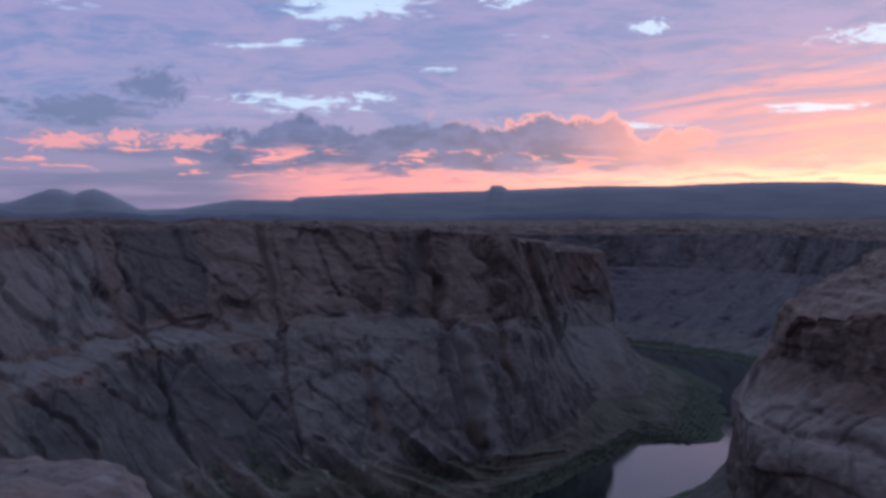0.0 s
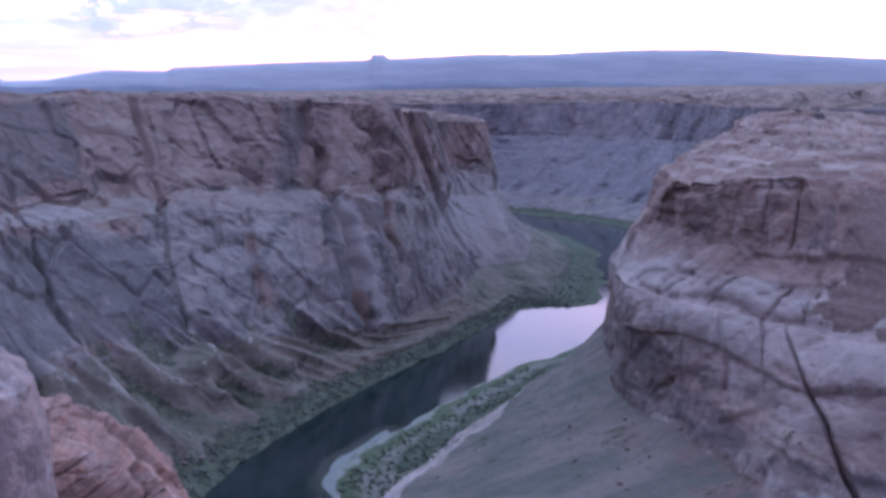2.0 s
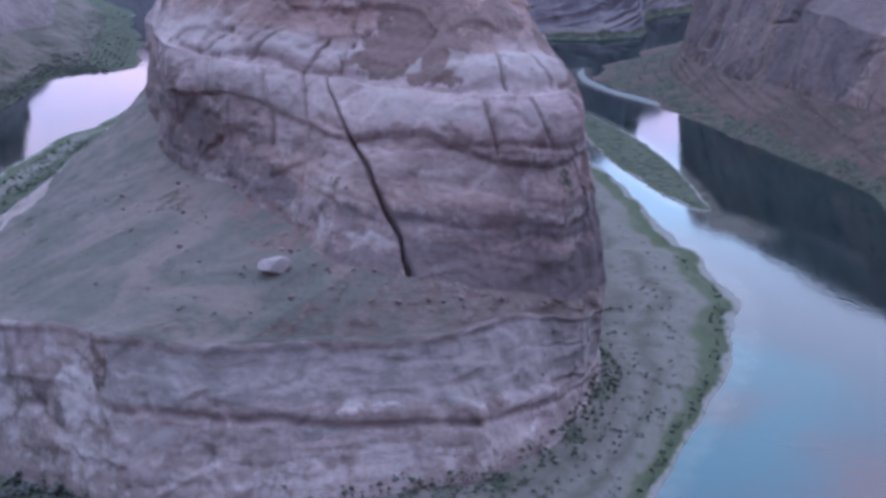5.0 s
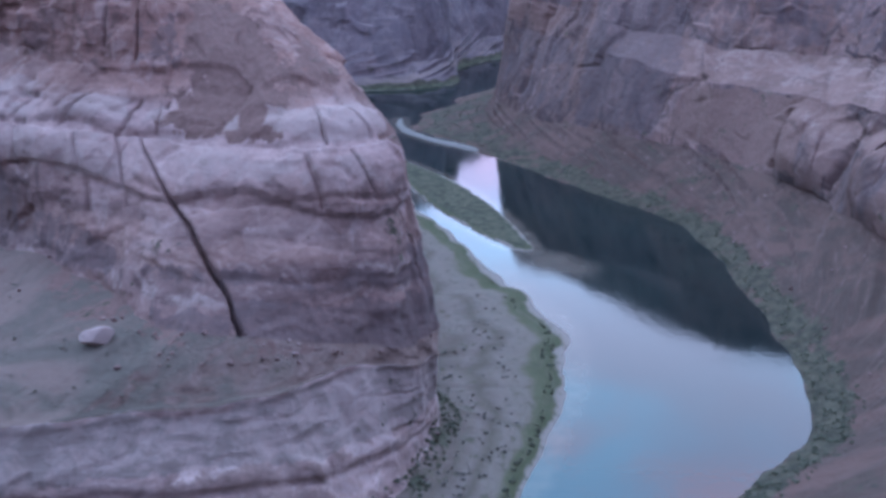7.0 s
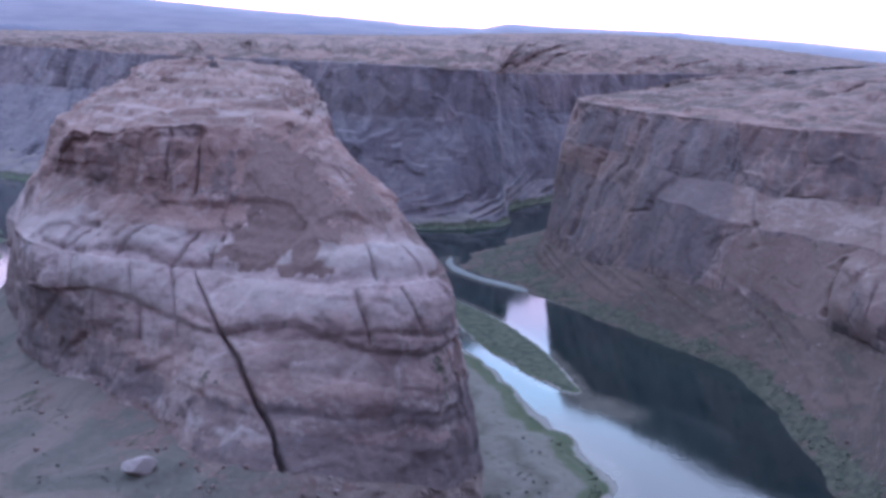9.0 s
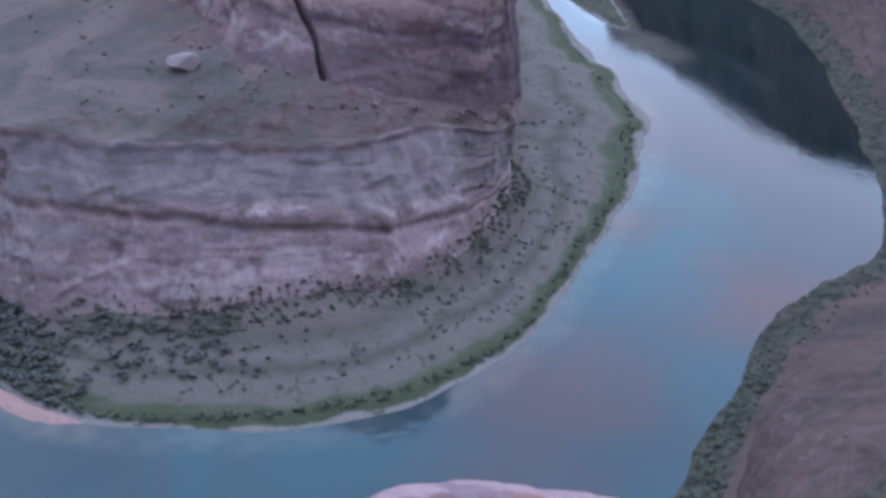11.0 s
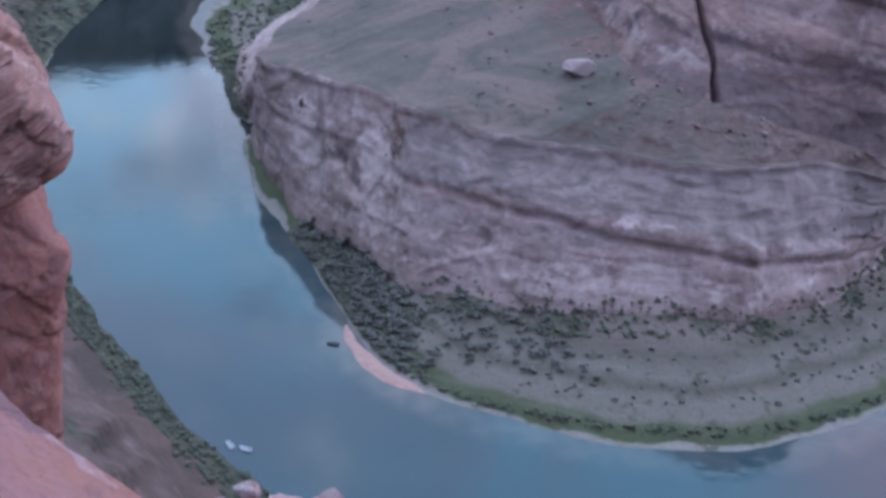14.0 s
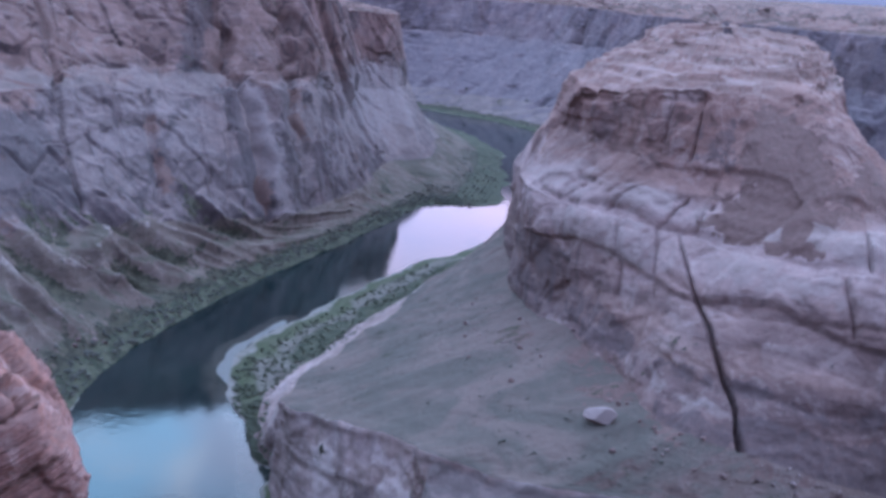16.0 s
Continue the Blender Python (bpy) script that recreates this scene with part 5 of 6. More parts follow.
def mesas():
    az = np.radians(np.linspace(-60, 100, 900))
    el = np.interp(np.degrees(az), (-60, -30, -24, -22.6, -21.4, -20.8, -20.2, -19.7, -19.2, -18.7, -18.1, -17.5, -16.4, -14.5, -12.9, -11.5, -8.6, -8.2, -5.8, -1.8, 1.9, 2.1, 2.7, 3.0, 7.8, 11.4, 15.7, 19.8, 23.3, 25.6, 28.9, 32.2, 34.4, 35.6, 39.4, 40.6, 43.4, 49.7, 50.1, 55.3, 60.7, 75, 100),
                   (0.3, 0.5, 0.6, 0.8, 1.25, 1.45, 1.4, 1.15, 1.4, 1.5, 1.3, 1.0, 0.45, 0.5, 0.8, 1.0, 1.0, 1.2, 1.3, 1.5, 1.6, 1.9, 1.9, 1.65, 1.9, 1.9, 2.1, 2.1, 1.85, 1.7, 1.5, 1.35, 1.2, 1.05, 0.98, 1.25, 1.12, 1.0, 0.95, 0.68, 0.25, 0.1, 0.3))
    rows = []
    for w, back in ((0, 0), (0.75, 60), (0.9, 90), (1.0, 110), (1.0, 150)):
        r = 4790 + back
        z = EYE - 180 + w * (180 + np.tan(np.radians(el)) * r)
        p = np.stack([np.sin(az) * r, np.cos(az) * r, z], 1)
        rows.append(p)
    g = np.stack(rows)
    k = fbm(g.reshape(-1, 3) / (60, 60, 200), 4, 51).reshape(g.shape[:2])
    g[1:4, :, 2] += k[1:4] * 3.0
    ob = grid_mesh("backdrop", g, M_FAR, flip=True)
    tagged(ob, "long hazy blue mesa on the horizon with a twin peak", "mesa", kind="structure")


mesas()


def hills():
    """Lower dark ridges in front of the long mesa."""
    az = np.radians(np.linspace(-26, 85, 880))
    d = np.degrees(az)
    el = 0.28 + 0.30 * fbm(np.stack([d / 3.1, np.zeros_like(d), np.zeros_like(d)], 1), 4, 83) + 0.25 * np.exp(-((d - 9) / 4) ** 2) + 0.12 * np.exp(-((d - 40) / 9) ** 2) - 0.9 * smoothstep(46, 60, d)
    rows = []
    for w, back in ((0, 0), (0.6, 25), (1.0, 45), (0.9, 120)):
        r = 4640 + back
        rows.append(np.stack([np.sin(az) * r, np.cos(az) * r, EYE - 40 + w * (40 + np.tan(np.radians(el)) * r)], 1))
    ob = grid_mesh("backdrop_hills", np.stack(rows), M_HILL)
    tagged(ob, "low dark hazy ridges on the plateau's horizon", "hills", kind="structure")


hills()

# ---- overlook ledge and outcrop by the camera ----
def ledge_material(name, base, orange, spots, white, bed=0.0):
    """Near sandstone: pink ground with orange wash, violet-grey crust and whitish wear, and fine grit."""
    m, N = material(name)
    pos = N.add("ShaderNodeNewGeometry").outputs["Position"]
    col = N.mix(N.span(N.noise(pos, 1.5, 5.0, 0.6, 0.6), 0.45, 0.60), base, orange)
    if bed:
        ax = N.add("ShaderNodeSeparateXYZ", {0: N.vec("ADD", pos, N.vec("MULTIPLY", N.add("ShaderNodeTexNoise", {"Vector": pos, "Scale": 1.2}).outputs["Color"], (0.12, 0.12, 0.12)))})
        dip = N.math("MULTIPLY", N.math("SUBTRACT", ax.outputs[2], N.math("MULTIPLY", ax.outputs[0], 0.5)), bed)
        lines = N.noise(N.add("ShaderNodeCombineXYZ", {0: N.math("MULTIPLY", ax.outputs[0], 0.8), 1: N.math("MULTIPLY", ax.outputs[1], 0.8), 2: dip}).outputs[0], 1.0, 5.0, 0.6)
        col = N.mix(N.span(lines, 0.40, 0.62), col, rgb(*(k * 0.62 for k in base[:3])))
    crust = N.noise(pos, 7.0, 7.0, 0.62, 0.3)
    where = N.span(N.noise(pos, 1.3, 3.0), 0.40, 0.50)
    col = N.mix(N.math("MULTIPLY", N.span(crust, 0.49, 0.535), N.math("MULTIPLY", where, 0.62)), col, spots)
    wear = N.noise(N.vec("ADD", pos, (7.0, 3.0, 1.0)), 3.6, 7.0, 0.68, 0.4)
    col = N.mix(N.math("MULTIPLY", N.span(wear, 0.57, 0.63), 0.75), col, white)
    worn = N.add("ShaderNodeAttribute")
    worn.attribute_name = "bare"
    col = N.mix(N.span(N.math("ADD", worn.outputs["Fac"], N.math("MULTIPLY", N.math("SUBTRACT", crust, 0.5), 1.4)), 0.4, 0.7, 0.0, 0.85), col, white)
    rust = N.add("ShaderNodeAttribute")
    rust.attribute_name = "rust"
    ragged = N.math("ADD", N.math("MULTIPLY", N.math("SUBTRACT", crust, 0.5), 2.4), N.math("MULTIPLY", N.math("SUBTRACT", wear, 0.5), 1.2))
    col = N.mix(N.span(N.math("ADD", rust.outputs["Fac"], ragged), 0.45, 0.62, 0.0, 0.9), col, N.mix(N.span(wear, 0.4, 0.6), rgb(0.30, 0.128, 0.094), rgb(0.34, 0.16, 0.122)))
    lichen = N.add("ShaderNodeAttribute")
    lichen.attribute_name = "lichen"
    col = N.mix(N.span(N.math("ADD", lichen.outputs["Fac"], ragged), 0.48, 0.6, 0.0, 0.85), col, N.mix(N.span(crust, 0.4, 0.6), rgb(0.15, 0.10, 0.115), rgb(0.205, 0.14, 0.152)))
    grit = N.noise(pos, 26.0, 6.0, 0.7)
    col = N.mix(N.span(grit, 0.35, 0.75, 0.0, 0.5), col, N.mix(0.5, col, rgb(0.12, 0.08, 0.08)))
    h = N.math("ADD", N.math("MULTIPLY", N.noise(pos, 3.0, 8.0, 0.62), 1.0), N.math("MULTIPLY", grit, 0.12))
    if bed:
        h = N.math("ADD", h, N.math("MULTIPLY", lines, 0.8))
    finish(N, col, 0.9, h, 0.14)
    return m


M_LEDGE = ledge_material("pink_ledge_sandstone", rgb(0.25, 0.128, 0.122), rgb(0.245, 0.112, 0.09), rgb(0.128, 0.084, 0.094), rgb(0.33, 0.23, 0.23))
M_CRUST = ledge_material("weathered_pink_sandstone", rgb(0.27, 0.18, 0.168), rgb(0.265, 0.155, 0.138), rgb(0.15, 0.108, 0.108), rgb(0.37, 0.285, 0.275))
M_BLOCK = ledge_material("red_crossbedded_sandstone", rgb(0.34, 0.175, 0.145), rgb(0.30, 0.14, 0.108), rgb(0.21, 0.115, 0.10), rgb(0.38, 0.24, 0.21), bed=16.0)
M_FACE = ledge_material("smooth_red_sandstone", rgb(0.25, 0.105, 0.085), rgb(0.27, 0.115, 0.09), rgb(0.20, 0.092, 0.08), rgb(0.29, 0.15, 0.13))
M_STONE = ledge_material("lilac_grey_stone", rgb(0.27, 0.185, 0.182), rgb(0.26, 0.165, 0.155), rgb(0.16, 0.118, 0.124), rgb(0.32, 0.26, 0.26))


def polar(az, el, drop):
    """A point seen under those angles that lies drop below the eye."""
    d = drop / math.tan(radians(-el))
    return (math.sin(radians(az)) * d, math.cos(radians(az)) * d, EYE - drop)


def build_ledge():
    crest = np.array([polar(*a) for a in ((-60, -24, 1.25), (-30, -24, 1.25), (-18, -24.5, 1.3), (-16, -28, 1.45), (-15, -35, 1.75), (-13.5, -39, 1.9), (-10, -42.0, 2.0), (-6.1, -45.1, 2.15), (-3.5, -46.6, 2.2), (1, -47.2, 2.2), (6, -47.7, 2.2), (11.4, -47.8, 2.25), (14.2, -47.0, 2.2), (17.5, -46.6, 2.2), (19.6, -47.9, 2.25), (23.2, -47.2, 2.25), (29.5, -46.5, 2.2), (32.5, -45.4, 2.15), (38.2, -43.9, 2.1), (42, -43.3, 2.1), (51.7, -42.6, 2.1), (57.6, -42.4, 2.1), (63, -43.4, 2.15), (80, -45, 2.15), (115, -46, 2.1), (150, -42, 1.95), (180, -30, 1.85), (210, -24, 1.8), (240, -21, 1.75), (270, -21, 1.6), (300, -24, 1.25))])
    feet = crest * (0.12, 0.12, 1)
    feet[:, 2] = EYE - 1.72
    mid = crest * (0.62, 0.62, 1)
    mid[:, 2] = 0.45 * feet[:, 2] + 0.55 * crest[:, 2] + 0.06
    heel = feet * (0.02, 0.02, 1)
    lip = crest * (1.04, 1.04, 1) - (0, 0, 0.25)
    low = crest * (0.96, 0.96, 1) - (0, 0, 1.6)
    root = crest * (0.8, 0.8, 1) - (0, 0, 6.0)
    s = even(crest, 800)
    g, marks = sheet_rows([heel, feet, mid, crest, lip, low, root], (14, 40, 60, 16, 24, 20), s)
    nn = normals(g)
    p = g.reshape(-1, 3)
    d = 0.035 * fbm(p / 0.55, 4, 61) + 0.018 * fbm(p / 0.11, 4, 66, 0.6) - 0.02 * smoothstep(0.75, 0.98, ridged(p / (0.9, 0.9, 0.5), 2, 68))
    g = g + nn * d.reshape(*g.shape[:2], 1)
    rows = np.arange(len(g))[:, None]
    edge = 0.8 * np.exp(-((rows - marks[3] + 2) / 4.0) ** 2) * (smoothstep(14, 18, s) * smoothstep(25, 24, s))[None, :]
    X, Y = g[..., 0] + 0.05 * fbm(p / 0.25, 3, 63).reshape(g.shape[:2]), g[..., 1]
    rust = zones(X, Y, ((0.95, (1.14, 1.62, 1.26, 1.62, 1.39, 1.50, 1.53, 1.39, 1.60, 1.28, 1.75, 1.05, 1.25, 1.15, 1.21, 1.35)), (0.7, (0.62, 1.62, 0.80, 1.60, 0.85, 1.40, 0.66, 1.42))), 0.04)
    lichen = zones(X, Y, ((0.62, (1.36, 1.72, 1.48, 1.65, 1.62, 1.52, 1.75, 1.35, 1.95, 1.15, 1.85, 1.05, 1.63, 1.21, 1.49, 1.40, 1.35, 1.52)), (0.5, (0.45, 1.80, 0.70, 1.75, 0.66, 1.50, 0.45, 1.60))), 0.05)
    edge = np.maximum(edge, zones(X, Y, ((0.8, (1.05, 1.60, 1.12, 1.56, 1.19, 1.36, 1.10, 1.36)), (0.6, (0.20, 1.82, 0.39, 1.84, 0.46, 1.78, 0.39, 1.64, 0.2, 1.68)), (0.5, (-0.1, 1.85, 0.1, 1.85, 0.1, 1.65, -0.1, 1.7))), 0.04))
    top = thing("overlook_ledge", "pink weathered sandstone ledge at the canyon rim", "rock ledge")
    cut = marks[3] + 3
    grid_mesh("ledge_top", g[:cut + 1], M_LEDGE, top, bare=edge[:cut + 1], rust=rust[:cut + 1], lichen=lichen[:cut + 1])
    grid_mesh("ledge_face", g[cut:], M_LEDGE, top, bare=edge[cut:], rust=rust[cut:], lichen=lichen[cut:])


build_ledge()


def column(name, rings, mat, parent=None, cols=150, rows=14, seed=0, rough=0.06, square=2.6, beds=0.0, facets=0.5, flutes=0.0):
    """A block of rock from stacked outlines (bearing, distance, drop, half width, half depth, lean of the top)."""
    th = np.linspace(0, 2 * math.pi, cols + 1)
    stack = []
    for az, dist, drop, rx, ry, lean in rings:
        c, s = np.cos(th), np.sin(th)
        k = (np.abs(c) ** square + np.abs(s) ** square) ** (-1 / square)
        u, v = rx * k * c, ry * k * s
        a = radians(az)
        x = math.sin(a) * dist + u * math.cos(a) + v * math.sin(a)
        y = math.cos(a) * dist - u * math.sin(a) + v * math.cos(a)
        stack.append(np.stack([x, y, EYE - drop + lean * u], 1))
    g = []
    for a, b in zip(stack, stack[1:]):
        g += [a * (1 - j / rows) + b * (j / rows) for j in range(rows)]
    g = np.stack(g + [stack[-1]])
    n = normals(g)
    p = g.reshape(-1, 3)
    v, gap = blocks(p / (0.7, 0.7, 0.4) + 0.3 * np.stack([fbm(p / 0.5, 2, seed + k) for k in (1, 2, 3)], 1), seed)
    d = rough * ((0.5 if beds else 1.2) * fbm(p / 0.8, 4, seed + 7) + (1.1 if beds else facets) * v - min(facets, 0.5) * (1 - smoothstep(0, 0.05, gap)) + 0.35 * fbm(p / 0.09, 3, seed + 9))
    d = d + flutes * fbm(p / (0.16, 0.16, 1.1), 3, seed + 21)
    if beds:
        q = (p[:, 2] - 0.5 * p[:, 0] + 0.04 * fbm(p / 0.9, 2, seed + 11)) / beds
        q = q + 0.35 * vnoise(np.stack([q * 0.7, 0 * q, 0 * q], 1), seed + 13)
        hard = vnoise(np.stack([np.floor(q) * 2.3, p[:, 0] * 0.7, p[:, 1] * 0.7], 1), seed + 12)
        f = q - np.floor(q)
        step = vnoise(np.stack([np.floor(q) * 5.7, p[:, 0] * 0.9, p[:, 1] * 0.9], 1), seed + 12)
        chip, seam = blocks(np.stack([p[:, 0] / 0.45, p[:, 1] / 0.45, np.floor(q) * 1.7], 1), seed + 15)
        d = d + 0.05 * step + 0.012 * chip - 0.03 * (1 - smoothstep(0, 0.14, f))
    g = g + n * d.reshape(*g.shape[:2], 1)
    g[:, -1] = g[:, 0]
    return grid_mesh(name, g, mat, parent)


def build_outcrop():
    top = thing("rock_outcrop", "red cross-bedded sandstone outcrop with an overhanging cap", "rock outcrop")
    column("cap_block", ((-19.5, 7.2, 3.74, 0.55, 0.8, 0), (-18.8, 7.2, 3.60, 0.76, 0.85, 0), (-17.3, 7.2, 3.47, 0.86, 0.92, 0), (-16.2, 7.2, 3.34, 0.90, 0.95, 0), (-15.9, 7.2, 3.18, 0.90, 0.95, 0), (-16.4, 7.2, 3.05, 0.90, 0.95, 0), (-17.9, 7.2, 2.84, 0.90, 0.92, 0),
                         (-19.6, 7.2, 2.60, 0.90, 0.9, 0), (-20.4, 7.2, 2.52, 0.88, 0.88, 0), (-21.6, 7.2, 2.36, 0.82, 0.8, 0), (-22.5, 7.2, 2.28, 0.5, 0.5, 0), (-23, 7.2, 2.26, 0.01, 0.01, 0)), M_BLOCK, top, seed=5, rough=0.05, square=12.0, beds=0.13, rows=18, cols=360)
    column("face", ((-16.6, 7.3, 14.0, 0.9, 1.0, 0), (-16.4, 7.3, 7.5, 0.62, 0.9, 0), (-16.2, 7.25, 5.8, 0.60, 0.9, 0), (-15.3, 7.25, 4.7, 0.62, 0.9, 0), (-14.8, 7.25, 4.15, 0.62, 0.9, 0), (-15.6, 7.2, 3.6, 0.60, 0.8, 0), (-15.6, 7.2, 3.5, 0.01, 0.01, 0)), M_FACE, top, seed=9, rough=0.06, square=7.0, facets=0.9, cols=240, rows=24)
    near = thing("boulder", "rounded pink sandstone boulder with pale crust", "boulder")
    near.location.y = -0.6
    column("body", ((-22, 5.2, 6.0, 0.7, 0.7, 0), (-22, 5.2, 3.0, 0.62, 0.65, 0), (-21.6, 5.2, 2.0, 0.60, 0.65, 0), (-21.6, 5.2, 1.5, 0.575, 0.62, 0), (-21.7, 5.2, 1.27, 0.53, 0.58, -0.04), (-22, 5.2, 1.18, 0.42, 0.45, -0.05), (-22, 5.2, 1.15, 0.01, 0.01, 0)), M_CRUST, near, seed=15, rough=0.045, facets=0.0, flutes=0.035)


build_outcrop()


def rounded_stone(name, size, mat, seed, cuts=12, near=0.45, far=0.8):
    """An angular stone as one small mesh about its own centre."""
    bm = bmesh.new()
    bmesh.ops.create_icosphere(bm, subdivisions=3, radius=1.0)
    rnd = random.Random(seed)
    planes = [(Vector((rnd.gauss(0, 1), rnd.gauss(0, 1), rnd.gauss(0, 1))).normalized(), rnd.uniform(near, far)) for _ in range(cuts)]
    for v in bm.verts:
        for nrm, dist in planes:
            over = v.co.dot(nrm) - dist
            if over > 0:
                v.co -= nrm * over * 0.92
        v.co = Vector((v.co.x * size[0], v.co.y * size[1], v.co.z * size[2])) * (1 + 0.06 * noise.noise(v.co * 3 + Vector((seed, 0, 0))))
    me = bpy.data.meshes.new(name)
    bm.to_mesh(me)
    bm.free()
    me.materials.append(mat)
    return me


def build_stones():
    rnd = random.Random(4)
    kinds = [rounded_stone("stone", (0.62, 0.48, 0.34), M_STONE, k + 7, 9, 0.30, 0.62) for k in range(5)]
    spots = ((5.2, -46.9, 0.15), (7.6, -47.6, 0.14), (8.6, -48.4, 0.11), (2.9, -46.9, 0.13), (6.9, -46.4, 0.17), (-1.2, -46.6, 0.15), (0.8, -45.3, 0.11), (1.8, -47.5, 0.13), (3.9, -46.4, 0.19), (2.6, -48.6, 0.12), (-0.4, -49.0, 0.16), (5.0, -48.4, 0.10), (-2.6, -47.6, 0.10), (0.9, -50.6, 0.18), (3.6, -50.0, 0.12), (-2.0, -50.0, 0.11), (6.4, -49.6, 0.08))
    for az, el, size in spots:
        ob = new("stone", kinds[rnd.randrange(5)])
        x, y, z = polar(az, el, 2.18 if el > -48 else 2.14)
        ob.location, ob.rotation_euler, ob.scale = (x, y, z), (rnd.uniform(-0.4, 0.4), rnd.uniform(-0.4, 0.4), rnd.uniform(0, 6)), (size * rnd.uniform(0.7, 1.2), size * rnd.uniform(0.6, 0.9), size * rnd.uniform(0.5, 0.8))
        tagged(ob, "small lilac-grey sandstone rock lying on the ledge", "rock", "rocks on the ledge")


build_stones()

M_GRASS = plain("dry_grass", rgb(0.24, 0.205, 0.12), 0.8, 0.3, 8.0)


def build_tuft():
    rnd = random.Random(8)
    bm = bmesh.new()
    for _ in range(260):
        a, lean, h = rnd.uniform(0, 6.28), rnd.uniform(0.1, 0.9), rnd.uniform(0.05, 0.13)
        r = rnd.uniform(0, 0.05)
        base = Vector((math.cos(a) * r, math.sin(a) * r, 0))
        tip = base + Vector((math.cos(a) * lean * h, math.sin(a) * lean * h, h * (1.1 - 0.6 * lean)))
        mid = (base + tip) / 2 + Vector((0, 0, 0.012))
        side = Vector((-math.sin(a), math.cos(a), 0)) * 0.0016
        v = [bm.verts.new(p) for p in (base - side, base + side, mid + side, mid - side, tip)]
        bm.faces.new(v[:4]), bm.faces.new((v[3], v[2], v[4]))
    me = bpy.data.meshes.new("grass_tuft")
    bm.to_mesh(me)
    bm.free()
    me.materials.append(M_GRASS)
    ob = new("grass_tuft", me)
    ob.location, ob.scale = polar(6.3, -49.2, 2.14), (0.75, 0.75, 0.6)
    tagged(ob, "dry yellowish grass tuft among rocks on the ledge", "grass tuft")


build_tuft()

def build_boulders():
    """Fallen blocks on the bench, the talus and the foot of the cliffs."""
    rnd = random.Random(21)
    kinds = [rounded_stone("boulder", (0.5, 0.45, 0.38), M_BUTTE, 40 + k) for k in range(6)]
    mound = new("boulder", rounded_stone("mound", (9.0, 7.5, 5.5), plain("pale_fallen_rock", rgb(0.34, 0.26, 0.245), 0.95, 0.3, 0.25), 3))
    mound.location = (176, 457, 102)
    tagged(mound, "big pale boulder at the foot of the butte", "boulder", "fallen boulders")
    npr = np.random.RandomState(5)
    sheets = ((BUTTE, BUTTE_S, BUTTE_L, 4.5, 12.0, 2.55, 3.02, 70, 1.5, 4.5), (BUTTE, BUTTE_S, BUTTE_L, 7.0, 12.0, 0.8, 1.2, 50, 1.2, 3.5),
              (OUT, OUT_S, OUT_L, 13.0, 16.0, 0.9, 1.7, 60, 1.0, 3.0), (OUT, OUT_S, OUT_L, 17.0, 22.0, 0.8, 1.8, 40, 2.0, 5.0), (OUT, OUT_S, OUT_L, 4.2, 8.5, 0.8, 1.6, 50, 2.0, 6.0))
    for g, s, level, a, b, lo, hi, count, small, large in sheets:
        for p in place_on(g, s, level, a, b, lo, hi, count, npr):
            ob = new("boulder", kinds[rnd.randrange(6)])
            size = small + (large - small) * rnd.random() ** 2
            ob.location, ob.rotation_euler, ob.scale = Vector(p) + Vector((0, 0, 0.12 * size)), (rnd.uniform(-0.3, 0.3), rnd.uniform(-0.3, 0.3), rnd.uniform(0, 6)), (size, size, size)
            tagged(ob, "fallen sandstone boulder on the rocky slope", "boulder", "fallen boulders")


# ---- brush along the banks ----
M_LEAF = [plain("sagebrush_dark", rgb(0.135, 0.13, 0.112), 0.9, 0.4, 0.6), plain("tamarisk_green", rgb(0.112, 0.12, 0.085), 0.9, 0.4, 0.6), plain("grey_brush", rgb(0.14, 0.132, 0.108), 0.9, 0.4, 0.6)]


def shrub_data(seed, lumps=11):
    """Corners and triangles of one shrub of unit width: many small ragged clumps round a few stems."""
    rnd = np.random.RandomState(seed)
    t = (1 + 5 ** 0.5) / 2
    ico = np.array([(-1, t, 0), (1, t, 0), (-1, -t, 0), (1, -t, 0), (0, -1, t), (0, 1, t), (0, -1, -t), (0, 1, -t), (t, 0, -1), (t, 0, 1), (-t, 0, -1), (-t, 0, 1)]) / 1.9
    tri = np.array([(0, 11, 5), (0, 5, 1), (0, 1, 7), (0, 7, 10), (0, 10, 11), (1, 5, 9), (5, 11, 4), (11, 10, 2), (10, 7, 6), (7, 1, 8), (3, 9, 4), (3, 4, 2), (3, 2, 6), (3, 6, 8), (3, 8, 9), (4, 9, 5), (2, 4, 11), (6, 2, 10), (8, 6, 7), (9, 8, 1)])
    V, F = [], []
    for k in range(lumps):
        a, r = rnd.uniform(0, 6.28), 0.36 * rnd.uniform(0, 1) ** 0.5
        c = np.array([math.cos(a) * r, math.sin(a) * r, 0.16 + (0.40 - r * 0.6) * rnd.uniform(0.2, 1)])
        size = rnd.uniform(0.10, 0.20)
        F.append(tri + 12 * k)
        V.append(c + ico * size * rnd.uniform(0.55, 1.45, (12, 1)) * (1, 1, 0.85))
    return np.concatenate(V), np.concatenate(F)


SHRUBS = [shrub_data(k) for k in range(6)]


def place_on(g, s, level, s_lo, s_hi, l_lo, l_hi, count, rnd):
    """Random spots on a sheet between two columns and two levels."""
    ss, ll = rnd.uniform(s_lo, s_hi, count), rnd.uniform(l_lo, l_hi, count)
    return g[np.clip(np.searchsorted(level, ll), 0, len(level) - 1), np.clip(np.searchsorted(s, ss), 0, len(s) - 1)]


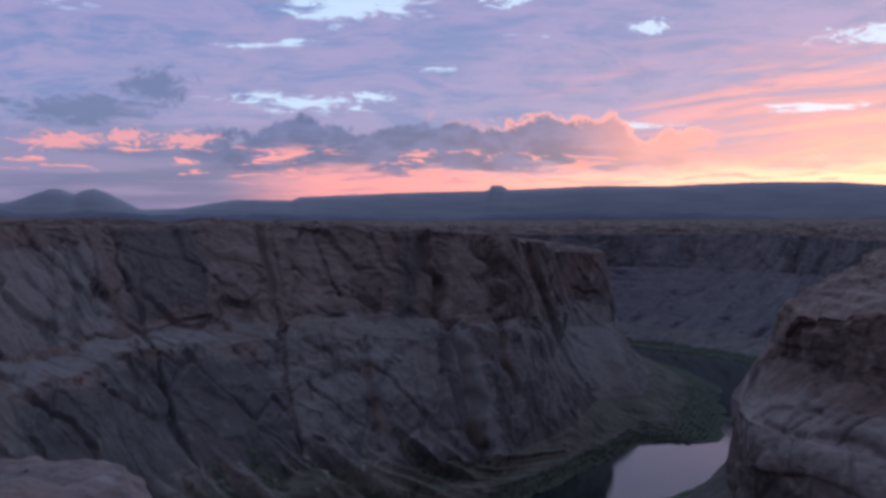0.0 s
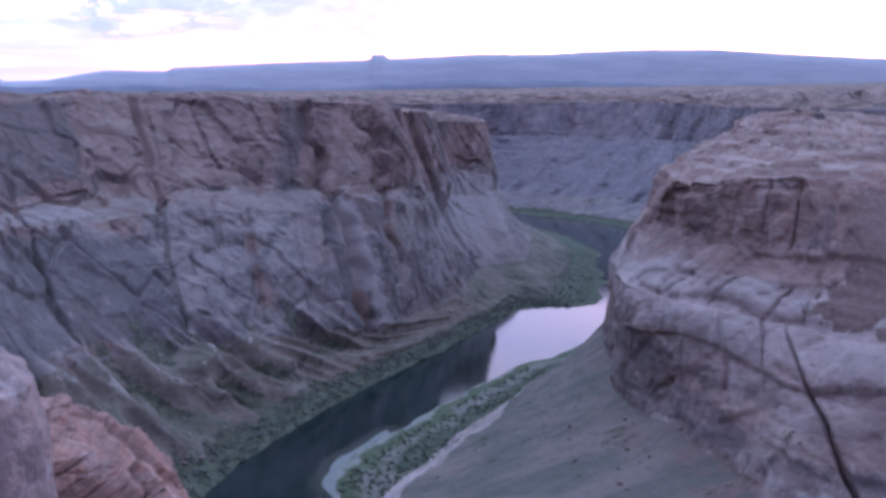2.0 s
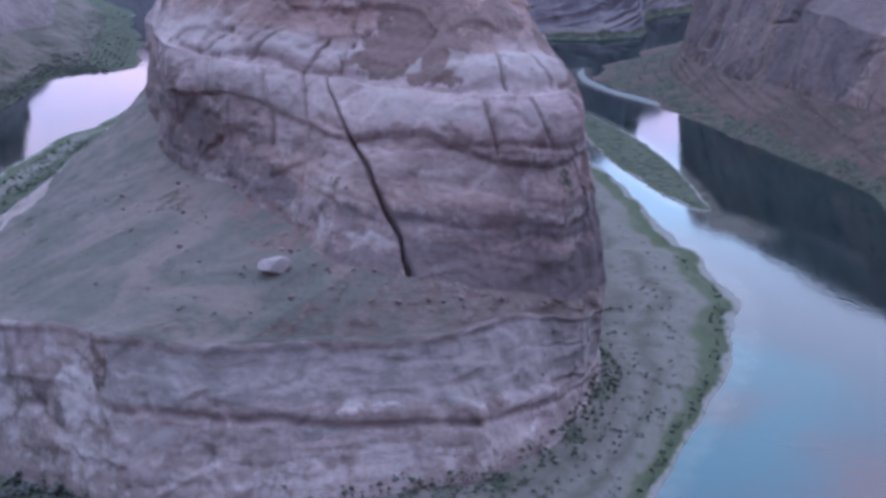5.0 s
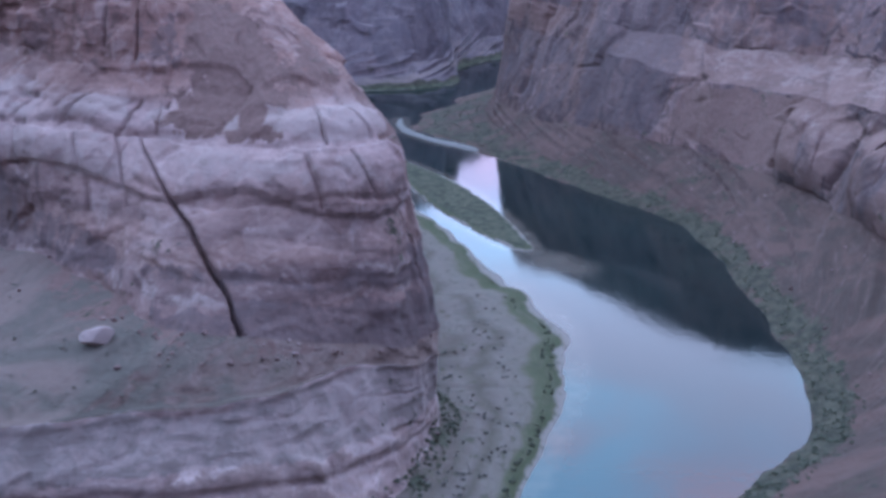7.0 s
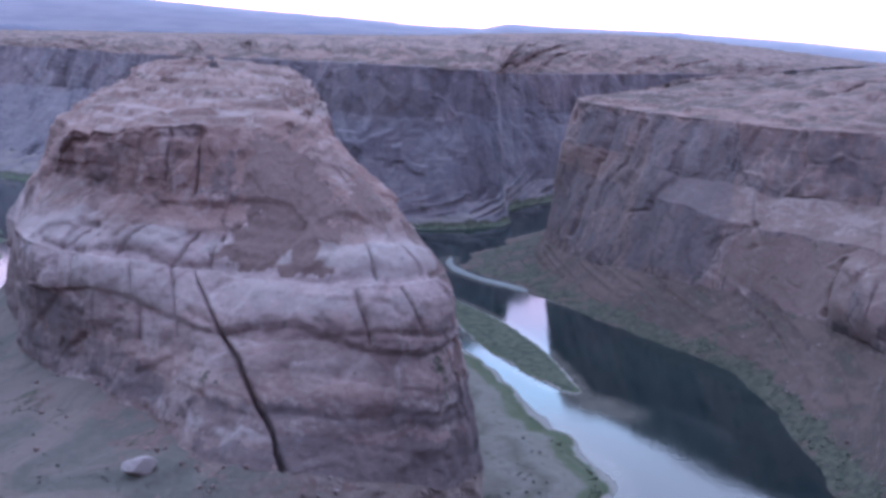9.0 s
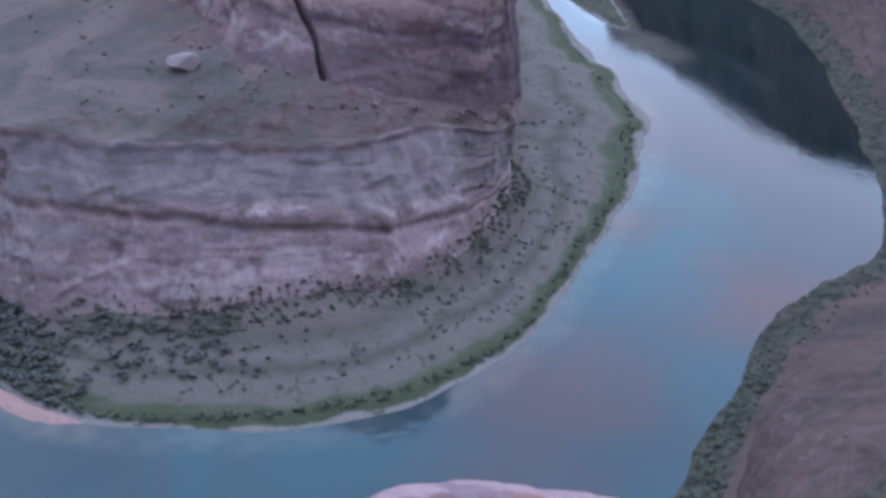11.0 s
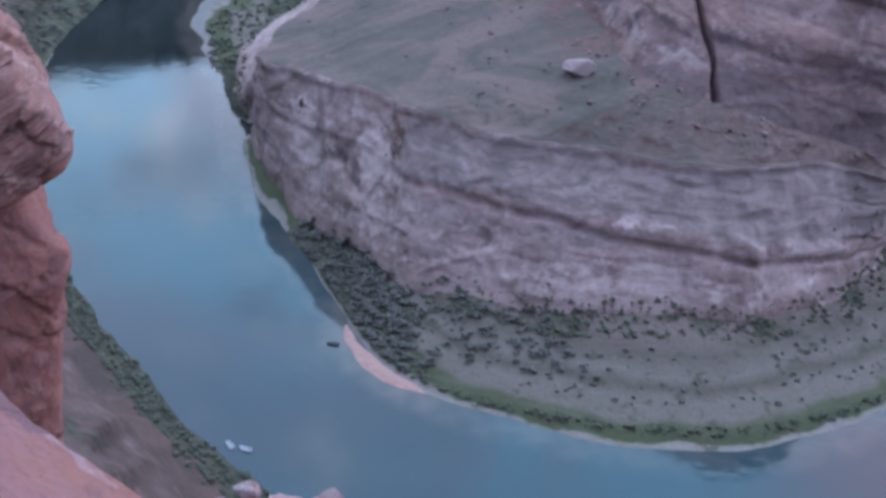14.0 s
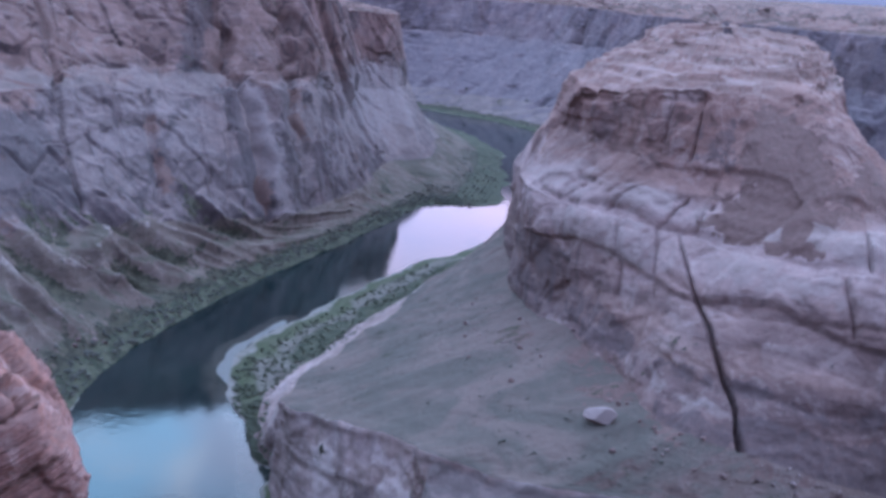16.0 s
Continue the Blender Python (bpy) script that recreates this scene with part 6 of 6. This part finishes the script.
def thicket(name, spots, lo, hi, mat, label, seed):
    """Brush that nobody could count, as one mesh."""
    rnd = np.random.RandomState(seed)
    spots = spots[spots[:, 2] > 0.2]
    V, F, base = [], [], 0
    for p in spots:
        v, f = SHRUBS[rnd.randint(6)]
        a, size = rnd.uniform(0, 6.28), lo + (hi - lo) * rnd.uniform() ** 2
        c, q = math.cos(a), math.sin(a)
        V.append(np.stack([v[:, 0] * c - v[:, 1] * q, v[:, 0] * q + v[:, 1] * c, v[:, 2] * rnd.uniform(0.7, 1.2) - 0.04], 1) * size + p)
        F.append(f + base)
        base += len(v)
    me = bpy.data.meshes.new(name)
    V, F = np.concatenate(V), np.concatenate(F)
    me.vertices.add(len(V)), me.loops.add(F.size), me.polygons.add(len(F))
    me.vertices.foreach_set("co", V.ravel().astype(np.float32))
    me.loops.foreach_set("vertex_index", F.ravel().astype(np.int32))
    me.polygons.foreach_set("loop_start", np.arange(0, F.size, 3, dtype=np.int32))
    me.update(calc_edges=True)
    me.materials.append(mat)
    return tagged(new(name, me), label, "brush", kind="stuff")


def build_brush():
    rnd = np.random.RandomState(12)
    b, o = (BUTTE, BUTTE_S, BUTTE_L), (OUT, OUT_S, OUT_L)
    # single shrubs on the open flats of the peninsula
    kinds = []
    for k, (v, f) in enumerate(SHRUBS):
        me = bpy.data.meshes.new("shrub")
        me.from_pydata(v.tolist(), [], f.tolist())
        me.materials.append(M_LEAF[(0, 2)[k % 2]])
        kinds.append(me)
    spots = np.r_[place_on(*b, 11.2, 14.0, 0.30, 0.95, 150, rnd), place_on(*b, 7.8, 11.2, 0.30, 0.75, 120, rnd)]
    for p in spots:
        ob = new("shrub", kinds[rnd.randint(6)])
        size = rnd.uniform(1.6, 3.6)
        ob.location, ob.scale, ob.rotation_euler = p - (0, 0, 0.1), (size, size, size * rnd.uniform(0.7, 1.0)), (0, 0, rnd.uniform(0, 6.28))
        tagged(ob, "dark rounded desert shrub on the sandy flat", "shrub", "shrubs on the river flat")
    thicket("thicket", np.r_[place_on(*b, 6.5, 8.3, 0.12, 1.05, 620, rnd), place_on(*b, 8.3, 9.4, 0.45, 1.0, 130, rnd)], 1.6, 6.5, M_LEAF[0], "dense dark brush on the river flat below the cliff", 1)
    thicket("thicket", np.r_[place_on(*b, 8.3, 13.2, 0.80, 1.08, 900, rnd), place_on(*b, 6.8, 14.0, 0.10, 0.17, 420, rnd)], 1.2, 4.0, M_LEAF[1], "green brush in a strip along cliff foot and water", 2)
    thicket("thicket", place_on(*b, 2.0, 5.4, 0.25, 1.15, 1300, rnd), 1.8, 5.0, M_LEAF[1], "green brush behind the sand spit", 3)
    thicket("thicket", np.r_[place_on(*o, 3.6, 9.5, 0.2, 1.12, 1900, rnd), place_on(*o, 2.2, 3.7, 0.3, 1.3, 500, rnd)], 1.8, 6.0, M_LEAF[0], "dark brush along the foot of the canyon wall", 4)
    thicket("thicket", np.r_[place_on(*o, 9.5, 13.0, 0.12, 0.62, 1100, rnd), place_on(*o, 13.0, 15.5, 0.15, 0.8, 800, rnd)], 1.2, 4.5, M_LEAF[1], "dark green brush along the near river bank", 5)
    thicket("thicket", np.r_[place_on(*o, 15.5, 24.0, 0.2, 1.06, 1100, rnd)], 1.2, 4.0, M_LEAF[1], "brush along the bank below the red cliff", 6)
    thicket("thicket", place_on(*b, 3.0, 9.5, 2.1, 2.9, 260, rnd), 1.0, 2.6, M_LEAF[2], "low grey scrub scattered over the rocky bench", 7)


build_brush()
build_boulders()

# ---- boats ----
M_HULL = plain("pale_boat_hull", rgb(0.55, 0.56, 0.58), 0.5, 0.1, 1.0)
M_DARK = plain("dark_boat_fittings", rgb(0.06, 0.065, 0.075), 0.6, 0.2, 1.0)


def part(name, bm, mat, parent, label=""):
    me = bpy.data.meshes.new(name)
    bm.to_mesh(me)
    bm.free()
    me.materials.append(mat)
    ob = new(name, me)
    ob.parent = parent
    return tagged(ob, label) if label else ob


def box(bm, x0, x1, y0, y1, z0, z1):
    r = bmesh.ops.create_cube(bm, size=1.0)
    for v in r["verts"]:
        v.co = Vector(((x0 + x1) / 2 + v.co.x * (x1 - x0), (y0 + y1) / 2 + v.co.y * (y1 - y0), (z0 + z1) / 2 + v.co.z * (z1 - z0)))
    return r["verts"]


def build_boat(paint, label):
    top = thing("boat", label, "boat", group="boats on the river")
    bm = bmesh.new()
    outer, inner = [], []
    for x, w, z in ((-2.6, 0.95, 0.62), (-1.0, 1.08, 0.62), (0.8, 1.0, 0.66), (2.0, 0.62, 0.76), (2.9, 0.06, 0.9)):
        outer.append([bm.verts.new(p) for p in ((x, -w, z), (x * 0.94, -w * 0.75, -0.15), (x * 0.92, 0, -0.3), (x * 0.94, w * 0.75, -0.15), (x, w, z))])
        inner.append([bm.verts.new(p) for p in ((x * 0.97, -w * 0.9, z), (x * 0.9, -w * 0.7, 0.1), (x * 0.9, 0, 0.05), (x * 0.9, w * 0.7, 0.1), (x * 0.97, w * 0.9, z))])
    for rows in (outer, inner):
        for a, b in zip(rows, rows[1:]):
            for k in range(4):
                bm.faces.new((a[k], a[k + 1], b[k + 1], b[k]))
    for k in (0, 4):
        for i in range(4):
            bm.faces.new((outer[i][k], outer[i + 1][k], inner[i + 1][k], inner[i][k]))
    for e in (0, -1):
        for k in range(4):
            bm.faces.new((outer[e][k], outer[e][k + 1], inner[e][k + 1], inner[e][k]))
    part("hull", bm, paint, top)
    for x in (-1.4, 0.3):
        bm = bmesh.new()
        box(bm, x - 0.25, x + 0.25, -0.85, 0.85, 0.30, 0.45)
        part("seat", bm, M_DARK, top)
    bm = bmesh.new()
    box(bm, -2.95, -2.6, -0.22, 0.22, 0.35, 1.05)
    bmesh.ops.bevel(bm, geom=bm.edges[:], offset=0.06, segments=2, affect="EDGES")
    part("outboard_motor", bm, M_DARK, top)
    return top


boat = build_boat(M_HULL, "small pale motor boat with dark seats on the river")
boat.matrix_basis = pose(-0.4, 322.8, 0.02, 0, 0, 120)
copy_thing(boat, pose(5.6, 319.5, 0.02, 0, 0, 150))
build_boat(M_DARK, "small dark motor boat beside the pink sandbar").matrix_basis = pose(48.0, 383.0, 0.02, 0, 0, 165)
